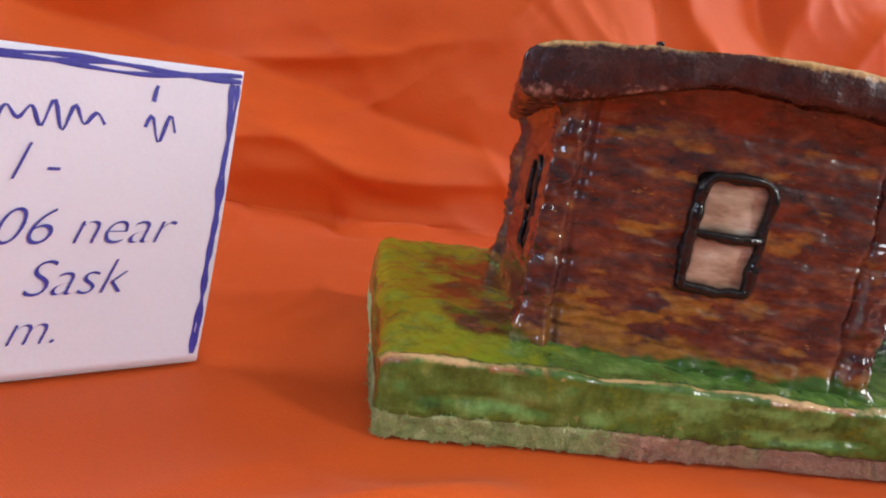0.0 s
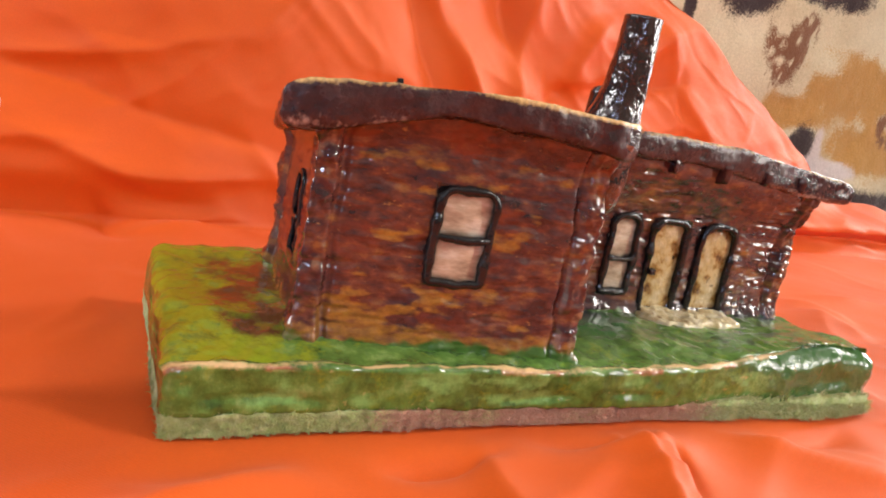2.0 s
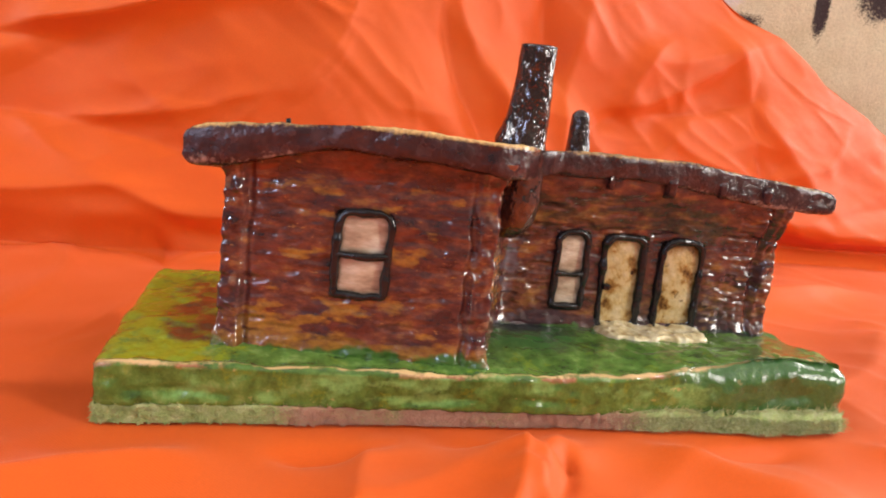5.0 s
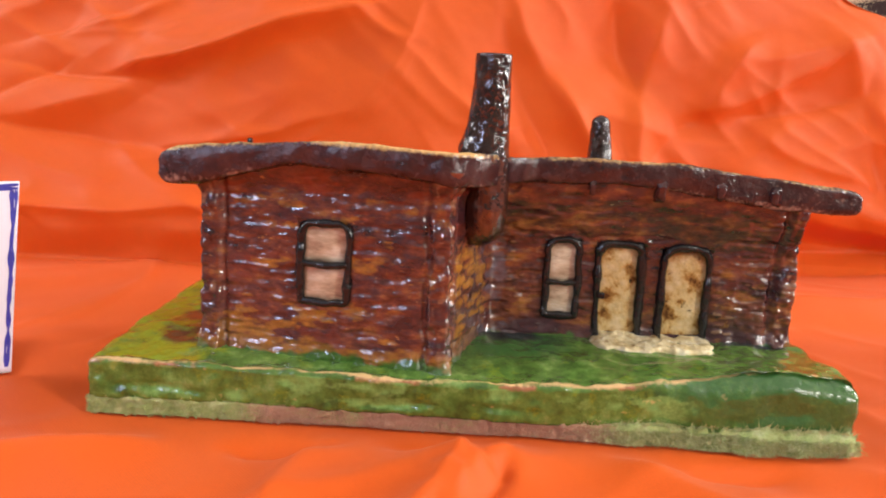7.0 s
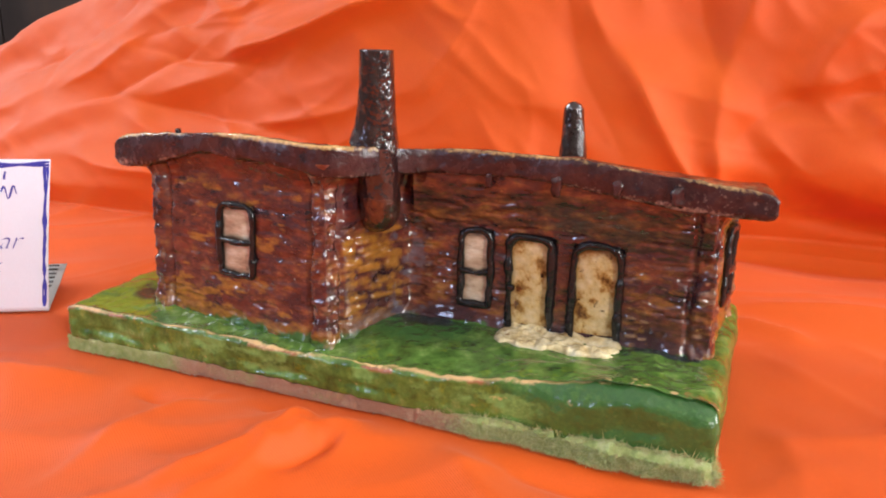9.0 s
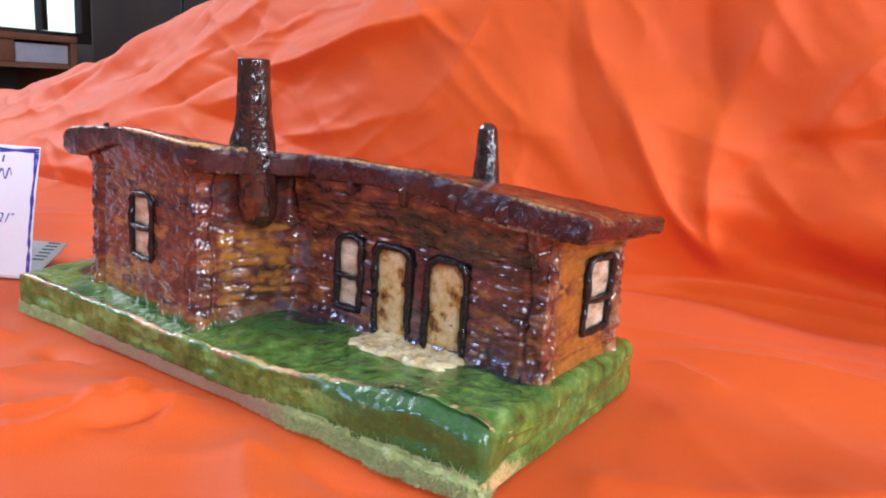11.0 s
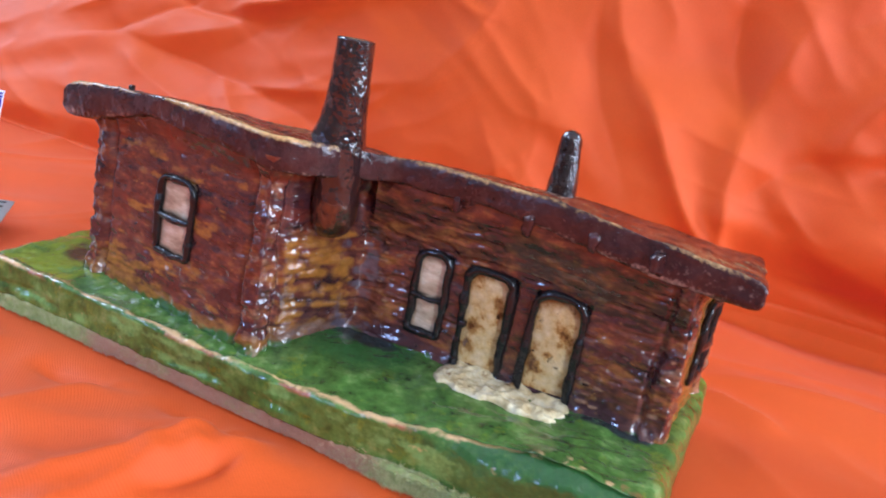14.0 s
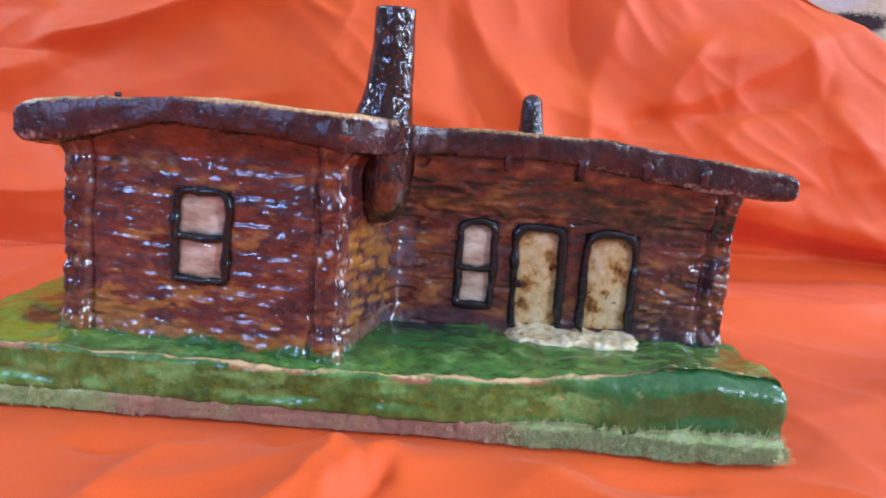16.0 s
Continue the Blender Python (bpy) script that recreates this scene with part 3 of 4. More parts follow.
def roof_top(x, y):
    z = np.interp(x, [0.0, 0.0215, 0.03, 0.05, 0.07, 0.083, 0.093, 0.11, 0.128, 0.146, 0.168], [0.0530, 0.0538, 0.0553, 0.0570, 0.0566, 0.0560, 0.0545, 0.0547, 0.0545, 0.0527, 0.0502])
    return z - np.interp(x, [0.02, 0.10, 0.15, 0.17], [0.17, 0.18, 0.15, 0.11]) * np.maximum(0, y - roof_front(x))


def strokes(u, z, where, u0, u1, z0, z1, pitch, length, seed, thick=0.00048):
    """Rows of short raised tool strokes between u0 and u1, z0 and z1, of height about 1."""
    rnd = random.Random(seed)
    out = np.zeros(u.shape)
    zr = z0
    while zr < z1:
        ur = u0 + rnd.uniform(0, 0.5) * length
        while ur < u1:
            half, tip = 0.5 * length * rnd.uniform(0.5, 1.3), rnd.uniform(-0.10, 0.10)
            cu, cz, tall = ur + half, zr + rnd.uniform(-0.3, 0.3) * pitch, rnd.uniform(0.45, 1.1)
            near = where & (np.abs(u - cu) < 1.6 * half + 0.001) & (np.abs(z - cz) < 5 * thick)
            du, dz = u[near] - cu, z[near] - cz - tip * (u[near] - cu)
            out[near] = np.maximum(out[near], tall * np.exp(-(dz / (thick * rnd.uniform(0.8, 1.3))) ** 2) * smooth(1.25 * half, 0.55 * half, np.abs(du)))
            ur += 2 * half + rnd.uniform(0.0003, 0.0016)
        zr += pitch * rnd.uniform(0.85, 1.15)
    return out


def walls():
    pts = [LF, CO, IN, RF, RB, LB]
    loop = []
    for a, b in zip(pts, pts[1:] + pts[:1]):
        m = max(8, int((b - a).length / 0.00036))
        loop += [a.lerp(b, k / m) for k in range(m)]
    L = np.array([(p.x, p.y) for p in loop])
    near = smooth(0.009, 0.002, np.hypot(L[:, 0] - IN.x, L[:, 1] - IN.y))[:, None]
    for _ in range(60):
        L = L + near * 0.5 * ((np.roll(L, 1, 0) + np.roll(L, -1, 0)) / 2 - L)
    tang = np.roll(L, -2, 0) - np.roll(L, 2, 0)
    nrm = np.stack([tang[:, 1], -tang[:, 0]], -1)
    nrm /= np.linalg.norm(nrm, axis=1, keepdims=True)
    nz = 150
    v = np.linspace(0, 1, nz)
    top = roof_top(L[:, 0], L[:, 1]) - 0.0035
    Z = 0.010 + (top[:, None] - 0.010) * v[None, :]
    P = np.concatenate([np.repeat(L[:, None, :], nz, 1), Z[..., None]], -1)
    N = np.concatenate([np.repeat(nrm[:, None, :], nz, 1), np.zeros((*Z.shape, 1))], -1)
    run = np.linalg.norm(np.roll(L, -1, 0) - L, axis=1)
    pos = np.concatenate([[0], np.cumsum(run)])
    total = pos[-1]
    pos = pos[:-1]
    post = np.full(len(L), 9.0)
    for c in (LF, CO, RF, RB, LB):
        i = int(np.argmin(np.hypot(L[:, 0] - c.x, L[:, 1] - c.y)))
        g = np.abs(pos - pos[i])
        post = np.minimum(post, np.minimum(g, total - g))
    X, Y = P[..., 0], P[..., 1]
    wob = 0.0008 * fbm(P, (60, 60, 230), 2, 81)
    pd = post[:, None] + wob
    quoin = 0.00080 * smooth(0.0042, 0.0030, pd) * (1 + 1.0 * fbm(P, (150, 150, 170), 2, 82) + 0.8 * fbm(P, (600, 600, 560), 2, 84))
    quoin = quoin - 0.0007 * np.exp(-((pd - 0.0046) / 0.0006) ** 2)
    main = smooth(0.088, 0.0905, X) * (Y > 0.112) * (Y < 0.1235) * (X < 0.158)
    lean = -0.0012 * v[None, :] + (0.0006 + 0.0010 * main) * smooth(0.16, 0.0, v)[None, :] + 0.0024 * smooth(0.84, 1.0, v)[None, :] * (1 - main) + 0.0056 * smooth(0.58, 0.98, v)[None, :] * main
    strata = fbm(P, (90, 90, 520), 3, 2) * (0.00010 + 0.00010 * main)
    grain = fbm(P, (330, 330, 760), 3, 7) * 0.00020
    gouge = -0.0005 * smooth(0.28, 0.5, fbm(P, (140, 140, 620), 2, 17)) * (0.5 + 0.3 * main)
    Zp = P[..., 2]
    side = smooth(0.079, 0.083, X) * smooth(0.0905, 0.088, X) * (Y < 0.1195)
    front = (Y < 0.103) * (X > 0.031) * (X < 0.0765)
    dash = strokes(X, Zp, main > 0.5, 0.1405, 0.1575, 0.0148, 0.0375, 0.0021, 0.0024, 5) + strokes(X, Zp, main > 0.5, 0.0925, 0.1015, 0.0150, 0.0375, 0.0021, 0.0020, 6)
    dash = dash + 0.5 * strokes(X, Zp, main > 0.5, 0.095, 0.155, 0.0375, 0.0455, 0.0026, 0.0030, 7) + 0.7 * strokes(X, Zp, main > 0.5, 0.1095, 0.1140, 0.0160, 0.0360, 0.0024, 0.0016, 8)
    bands = strokes(Y, Zp, side > 0.5, 0.0975, 0.1165, 0.0160, 0.0385, 0.0028, 0.0062, 9, 0.0009)
    scratch = strokes(X, Zp, front > 0.5, 0.032, 0.076, 0.0135, 0.0470, 0.0017, 0.0034, 10, 0.00030)
    inset, halo = np.zeros(Zp.shape), np.zeros(Zp.shape)
    soft = 0.0006
    for u, lo, hi, z0, z1, where in ((X, 0.0494, 0.0592, 0.0240, 0.0398, Y < 0.112), (X, 0.1024, 0.1092, 0.0176, 0.0348, main > 0.5), (X, 0.1145, 0.1240, 0.0110, 0.0346, main > 0.5),
                                     (X, 0.1292, 0.1393, 0.0110, 0.0341, main > 0.5), (Y, 0.1354, 0.1460, 0.0204, 0.0366, X > 0.1585), (Y, 0.1142, 0.1208, 0.0218, 0.0366, X < 0.034)):
        m = smooth(lo - soft, lo + soft, u) * smooth(hi + soft, hi - soft, u) * smooth(z0 - soft, z0 + soft, Zp) * smooth(z1 + soft, z1 - soft, Zp) * where
        inset = np.maximum(inset, m)
        wide = 0.0016
        halo = np.maximum(halo, smooth(lo - wide, lo - 0.0006, u) * smooth(hi + wide, hi + 0.0006, u) * smooth(z0 - wide, z0 - 0.0006, Zp) * smooth(z1 + wide, z1 + 0.0006, Zp) * where)
    relief = (strata + grain + gouge + quoin + 0.00026 * dash + 0.00036 * bands + 0.00012 * scratch + 0.0006 * smooth(0.017, 0.012, P[..., 2]) * fbm(P, 300, 2, 83)) * (1 - inset) - 0.0012 * inset
    P = P + N * (lean + relief)[..., None]
    end = smooth(0.1585, 0.1605, X)
    oc = 0.55 * fbm(P, (190, 190, 480), 3, 23) + 0.5 * fbm(P, (110, 110, 170), 2, 24)
    oc = smooth(0.0, 0.30, oc - 0.05 + 0.10 * side)
    oc = oc * smooth(0.050, 0.042, P[..., 2]) * (0.62 + 0.27 * end - 0.34 * main - 0.55 * side) * smooth(0.0, 0.006, post[:, None])
    oc = np.maximum(oc, side * smooth(0.0385, 0.0345, Zp) * smooth(0.0150, 0.0175, Zp) * smooth(0.0955, 0.0975, Y) * smooth(0.1185, 0.1145, Y) * (0.30 + 0.75 * bands + 0.5 * fbm(P, (200, 200, 300), 2, 25)))
    oc = np.maximum(oc, 0.30 * scratch * smooth(-0.1, 0.3, fbm(P, (90, 90, 160), 2, 26)))
    amber = np.clip(end * (0.80 + 0.6 * fbm(P, (120, 120, 260), 3, 41)) * smooth(0.002, 0.006, post[:, None]), 0, 1)
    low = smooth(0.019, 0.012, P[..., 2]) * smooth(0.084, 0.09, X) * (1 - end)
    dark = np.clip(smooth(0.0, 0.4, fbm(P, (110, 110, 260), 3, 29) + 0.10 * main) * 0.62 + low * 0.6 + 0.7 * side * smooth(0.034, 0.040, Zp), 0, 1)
    rust = 0.55 * smooth(0.80, 0.92, v[None, :] + 0.09 * fbm(P, (160, 160, 90), 3, 35)) * (1 - 0.6 * main) * (0.55 + 0.8 * fbm(P, (160, 160, 500), 3, 37)) + 0.5 * smooth(0.10, 0.4, fbm(P, (110, 110, 300), 3, 36)) * (1 - 0.5 * main)
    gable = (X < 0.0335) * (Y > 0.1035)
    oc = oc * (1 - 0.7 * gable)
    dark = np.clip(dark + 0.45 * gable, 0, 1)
    moss = 0.8 * smooth(0.0134, 0.0114, P[..., 2] + 0.0022 * fbm(P, 260, 3, 39))
    oc = np.maximum(oc, 0.5 * smooth(0.0165, 0.0140, P[..., 2] + 0.003 * fbm(P, 160, 2, 38)) * (1 - main))
    # blue-grey glints by the inner corner and side wall's foot, painted as colour
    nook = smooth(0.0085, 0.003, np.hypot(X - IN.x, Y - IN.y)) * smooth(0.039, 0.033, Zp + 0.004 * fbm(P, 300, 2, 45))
    slate_and_glint = np.clip(nook * (0.15 + 1.5 * fbm(P, (260, 260, 330), 3, 46)) + 0.45 * side * smooth(0.0175, 0.0145, Zp), 0, 1)
    clay = np.clip((0.62 * dash * smooth(-0.25, 0.25, fbm(P, (150, 150, 200), 2, 47)) + 0.45 * smooth(0.0036, 0.0022, pd) * smooth(0.05, 0.35, fbm(P, (330, 330, 420), 2, 48)) + 0.35 * end * smooth(0.0045, 0.003, pd)) * (1 - halo), 0, 1)
    gap = main * smooth(0.1225, 0.1245, X) * smooth(0.1308, 0.1288, X) * smooth(0.036, 0.033, Zp)
    ink = np.clip(0.9 * halo * (0.7 + 0.7 * fbm(P, 420, 2, 49)) + 0.45 * gap, 0, 1)
    gloss = np.clip(0.9 * smooth(0.0045, 0.003, pd) + nook + 0.75 * side + main * (0.25 + 0.6 * smooth(0.0, 0.4, fbm(P, (70, 70, 130), 2, 50))) + 0.22 * smooth(0.05, 0.35, fbm(P, (60, 60, 120), 2, 52)), 0, 1)
    part("wall_shell", grid("wall_shell", P, True, False, False, {"ochre": np.clip(oc, 0, 1), "dark": dark, "rust": np.clip(rust, 0, 1), "moss": moss, "amber": amber, "slate_and_glint": slate_and_glint, "clay": clay, "ink": ink, "gloss": gloss}), BROWN, house, "streaky red-brown glazed walls scored like sods")


walls()


def roof():
    nx = 300
    xs = np.linspace(0.0205, 0.1685, nx)
    u = (xs - xs[0]) / (xs[-1] - xs[0])
    rows = []
    for i, x in enumerate(xs):
        e = min(u[i], 1 - u[i]) * (xs[-1] - xs[0]) / 0.0025
        rnd = 0.55 + 0.45 * math.sqrt(max(0.0, 1 - (1 - min(1, e)) ** 2))
        th = float(np.interp(x, [0.02, 0.03, 0.046, 0.068, 0.08, 0.094, 0.116, 0.135, 0.151, 0.168], [0.0072, 0.0078, 0.0052, 0.0056, 0.0068, 0.0056, 0.0054, 0.0066, 0.0070, 0.0054]))
        a, b = float(roof_front(x)), float(roof_back(x))
        h = th / 2
        yt = np.linspace(a + h * 0.8, b - 0.002, 70)
        zt = roof_top(x, yt)
        th_b = np.interp(yt, [a, b], [th, 0.0044])
        ang = np.linspace(0, np.pi, 16)[1:-1]
        zf = float(roof_top(x, a)) - h
        rows.append(np.concatenate([
            np.stack([np.full(70, x), yt, zt - th_b / 2 + th_b / 2 * rnd], -1),
            np.stack([np.full(6, x), np.full(6, b), np.linspace(zt[-1] - 0.0022 * (1 - rnd), zt[-1] - 0.0044 + 0.0022 * (1 - rnd), 6)], -1),
            np.stack([np.full(70, x), yt, zt - th_b / 2 - th_b / 2 * rnd], -1)[::-1],
            np.stack([np.full(14, x), a + h * 0.8 - h * 0.9 * np.sin(ang) ** 0.22, zf - h * np.sign(np.cos(ang)) * np.abs(np.cos(ang)) ** 0.6 * rnd], -1)]))
    P = closed_ends(np.array(rows))
    n = normals(P, False, True)
    P[..., 0] += 0.010 * smooth(0.05, 0.0, P[..., 0] - 0.0205) * np.clip((P[..., 1] - roof_front(P[..., 0])) / 0.05, 0, 1)
    tame = np.ones((len(P), 1))
    tame[:10, 0], tame[-10:, 0] = np.linspace(0, 0.9, 10), np.linspace(0.9, 0, 10)
    P = P + n * (tame * (fbm(P, 120, 2, 12) * 0.0006 + fbm(P, (300, 700, 700), 3, 19) * 0.00032))[..., None]
    k = np.arange(P.shape[1])
    yf = roof_front(P[..., 0])
    drop = roof_top(P[..., 0], yf) - P[..., 2]
    rub = fbm(P, 110, 2, 93)
    edge = smooth(0.0014, 0.0002, drop) * smooth(0.0024, 0.0006, P[..., 1] - yf)
    wear = edge * (0.40 + 0.5 * rub + 0.1 * smooth(0.085, 0.07, P[..., 0])) * smooth(0.176, 0.160, P[..., 0])
    wear = np.maximum(wear, (0.22 + 0.25 * fbm(P, 120, 2, 91)) * (k < 76)[None, :])
    front = (k > 145)[None, :] * np.ones(P.shape[:2])
    pale = front * (smooth(0.0046, 0.0064, drop) * (0.32 + 0.6 * fbm(P, 150, 2, 95)) + 0.06 + 0.14 * smooth(0.12, 0.165, P[..., 0]))
    shine = 0.9 * np.exp(-((P[..., 0] - 0.087) / 0.007) ** 2) + 0.8 * smooth(0.118, 0.150, P[..., 0]) + 0.7 * smooth(0.1, 0.4, fbm(P, (90, 90, 200), 2, 97))
    part("roof", grid("roof", P, False, True, True, {"wear": np.clip(wear, 0, 1), "pale": np.clip(0.8 * pale, 0, 1), "gloss": np.clip(shine, 0, 1)}), ROOF, house, "dark brown glazed roof slab with gold rubbed edge")


roof()


def chimney(path, radii, hollow, label):
    pts = np.array(path)
    t = np.linspace(0, 1, 170)
    k = np.linspace(0, 1, len(pts))
    c = np.stack([np.interp(t, k, pts[:, j]) for j in range(3)], -1)
    r = np.interp(t, k, radii)
    for _ in range(12):
        c[1:-1] = (c[:-2] + c[1:-1] * 2 + c[2:]) / 4
        r[1:-1] = (r[:-2] + r[1:-1] * 2 + r[2:]) / 4
    if hollow:
        c = np.concatenate([c, c[-1:] + [[0, 0, 0.0001]], c[-1:], c[-1:] - [[0, 0, 0.004]]])
        r = np.concatenate([r, [r[-1] * 0.85, r[-1] * 0.62, r[-1] * 0.55]])
    th = np.linspace(0, 2 * np.pi, 96, endpoint=False)
    ring = np.stack([np.cos(th), np.sin(th), 0 * th], -1)
    P = c[:, None] + ring[None] * r[:, None, None]
    P = P + ring[None] * (fbm(P, 220, 2, 6) * 0.0002 + fbm(P, (1000, 1000, 500), 3, 16) * 0.00013)[..., None]
    wear = smooth(0.985, 1.0, np.linspace(0, 1, len(c)))[:, None] * np.ones((1, 96)) * 0.8 + 0.10 * smooth(0.0, 0.5, fbm(P, (300, 300, 160), 2, 44))
    part("chimney", grid("chimney", P, False, True, True, {"wear": np.clip(wear, 0, 1), "red": np.clip(0.45 * smooth(0.048, 0.042, P[..., 2]) * hollow * (0.7 + 0.9 * fbm(P, 260, 2, 46)), 0, 1)}), CHIM, house, label)


chimney([(0.0852, 0.1085, 0.0350), (0.0856, 0.1083, 0.0355), (0.0860, 0.1080, 0.0368), (0.0865, 0.1076, 0.0390), (0.0869, 0.1070, 0.0430), (0.0868, 0.1067, 0.0490), (0.0866, 0.1065, 0.0522), (0.0862, 0.1064, 0.0540),
         (0.0857, 0.1064, 0.0560), (0.0863, 0.1062, 0.0590), (0.0867, 0.1058, 0.0630), (0.0869, 0.1056, 0.0690), (0.0869, 0.1055, 0.0752)],
        [0.0004, 0.0023, 0.0036, 0.0044, 0.0047, 0.0047, 0.0048, 0.0052, 0.0054, 0.0046, 0.0041, 0.0038, 0.0036], True, "tall shiny dark brown chimney pipe with open top")
chimney([(0.1192, 0.159, 0.044), (0.1191, 0.159, 0.050), (0.1190, 0.159, 0.054), (0.1188, 0.159, 0.058), (0.1187, 0.159, 0.0612), (0.1186, 0.159, 0.0624), (0.1186, 0.159, 0.0630)],
        [0.0042, 0.0035, 0.0031, 0.0028, 0.0025, 0.0018, 0.0005], False, "short shiny dark brown chimney stub")


def rounded(w0, w1, h, r, skew, n=7):
    """Corners of an upright opening with a rounded top: (along, up) points round it."""
    out = []
    for cx, cz, a0, rr in ((w1 - r, h - r, 0, r), (w0 + r, h - r, 90, r), (w0 + r * 0.3, r * 0.3, 180, r * 0.3), (w1 - r * 0.3, r * 0.3, 270, r * 0.3)):
        for k in range(n):
            a = radians(a0 + 90 * k / (n - 1))
            out.append((cx + rr * math.cos(a), cz + rr * math.sin(a)))
    return [(p[0] + skew * p[1] / h, p[1]) for p in out]


def even(ring, n):
    """Points at even steps along a closed outline."""
    R = np.array(ring + ring[:1])
    run = np.concatenate([[0], np.cumsum(np.hypot(*np.diff(R, axis=0).T))])
    t = np.linspace(0, run[-1], n, endpoint=False)
    return np.stack([np.interp(t, run, R[:, 0]), np.interp(t, run, R[:, 1])], -1)


def opening(name, a, b, u0, u1, z0, z1, skew, bar, pane_mat, proud=0.0003, r=0.0018, label="", thick=0.00086):
    """A framed window or door on the wall that runs from a to b; u along it in metres."""
    d = (b - a).normalized()
    nrm = Vector((d.y, -d.x))
    o = a + d * u0 + nrm * (proud - 0.0008)
    seed = int(u0 * 1e4)

    def at(p, out=0.0):
        return (o.x + d.x * p[0] + nrm.x * out, o.y + d.y * p[0] + nrm.y * out, z0 + p[1])

    w, h = u1 - u0, z1 - z0
    sunk = -0.0004
    R = even(rounded(0, w, h, r, skew), 110)
    # drawn by hand: the outline wanders and the glaze runs thick and thin
    q = np.concatenate([R, np.zeros((110, 1))], 1)
    R = R + np.stack([fbm(q, 240, 2, seed), fbm(q, 240, 2, seed + 3)], -1) * 0.00032
    heavy = thick * (1 + 0.55 * fbm(q, 330, 2, seed + 5))
    holder = part(name, tube([at(p, 0.0003 + 0.0002 * k) for p, k in zip(R, fbm(q, 300, 2, seed + 7))], heavy, 10, True, 0.00014, seed, 700), BLACK, house, label)

    def panel(pname, outline, bulge, plabel):
        """A pillow-shaped glazed panel within an outline."""
        E = even(outline, 44)
        mid = E.mean(0)
        rows = [[at(p, -0.003) for p in E]]
        for k, lift in ((1.0, 0.0), (0.9, 0.35), (0.75, 0.65), (0.5, 0.9), (0.25, 1.0), (0.03, 1.0)):
            rows.append([at(mid + (p - mid) * k, sunk + bulge * lift) for p in E])
        P = np.array(rows)
        out = np.array((nrm.x, nrm.y, 0.0))
        P[1:] += out * (0.00022 * fbm(P[1:], 420, 2, seed + 9))[..., None]
        # rim colour: amber stain on doors, painted recess shade on panes
        stain_and_shade = np.array([1.0, 1.0, 0.62, 0.25, 0.0, 0.0, 0.0])[:, None] * (0.75 + 0.9 * fbm(P, 260, 2, seed + 11))
        part(pname, grid(pname, P, False, True, True, {"edge": np.clip(stain_and_shade, 0, 1)}), pane_mat, holder, plabel)

    if bar:
        hb = h * bar
        low = [(p[0] + skew * p[1] / h, p[1]) for p in rounded(0.0001, w - 0.0001, hb, min(r, 0.0014), 0)]
        top = [(p[0] + skew * (p[1] + hb) / h, p[1] + hb) for p in rounded(0.0001, w - 0.0001, h - hb, r, 0)]
        panel("pane", low, 0.0004, "pale cream glazed pane")
        panel("pane", top, 0.0004, "pale cream glazed pane")
        B = np.array([(w * k + skew * bar, hb - 0.0003 * math.sin(3.14 * k), 0.0) for k in np.linspace(0, 1, 16)])
        part("glazing_bar", tube([at(p, 0.0006 + 0.0003 * math.sin(3.14 * k / 15)) for k, p in enumerate(B)], thick * (0.85 + 0.3 * fbm(B, 400, 2, seed)), 8, False, 0.00015, 3), BLACK, holder)
    else:
        panel("door_leaf", rounded(0, w, h, r, skew), 0.0004, "pale cream glazed panel")


opening("window", LF, CO, 0.0216, 0.0315, 0.0235, 0.0402, 0.0005, 0.5, PANE, label="black-framed two-pane window with pinkish cream panes", r=0.0022)
opening("window", IN, RF, 0.0132, 0.0205, 0.0172, 0.0352, 0.0, 0.46, PANE, label="black-framed two-pane window with cream panes", r=0.0026)
opening("door", IN, RF, 0.0253, 0.0352, 0.0125, 0.0350, -0.0003, 0, DOOR, label="black-framed cream door with brown stains", r=0.0026)
opening("door", IN, RF, 0.0400, 0.0505, 0.0125, 0.0345, 0.0, 0, DOOR, label="black-framed cream door with brown stains", r=0.0032)
opening("window", RF, RB, 0.0165, 0.0275, 0.0200, 0.0370, 0.0006, 0.45, PANE, label="black-framed two-pane window with bright cream panes", r=0.0022)
opening("window", LB, LF, 0.0230, 0.0300, 0.0215, 0.0370, 0.0, 0.5, BLACK, label="all-black recessed window", r=0.002, thick=0.0006, proud=-0.0003)


def lump(name, lo, hi, mat, label, seed=0, amp=0.0008):
    """A rounded hand-pressed lump of glaze or clay within a box."""
    n, m = 36, 22
    th = np.linspace(0, 2 * np.pi, n, endpoint=False)
    ph = np.linspace(-np.pi / 2 + 0.02, np.pi / 2 - 0.02, m)
    A, B = np.meshgrid(th, ph, indexing="ij")
    sg = lambda v, e: np.sign(v) * np.abs(v) ** e
    c, s = [(p + q) / 2 for p, q in zip(lo, hi)], [(q - p) / 2 for p, q in zip(lo, hi)]
    P = np.stack([c[0] + s[0] * sg(np.cos(A), 0.4) * sg(np.cos(B), 0.4), c[1] + s[1] * sg(np.sin(A), 0.4) * sg(np.cos(B), 0.4), c[2] + s[2] * sg(np.sin(B), 0.5)], -1)
    N = normals(P, True)
    P = P + N * (fbm(P, 350, 3, seed) * amp)[..., None]
    return part(name, grid(name, P, True, False, True, {"wear": 0.15 * smooth(0.0, 0.5, fbm(P, 500, 2, seed + 1)), "gloss": np.ones(P.shape[:2])}), mat, house, label)


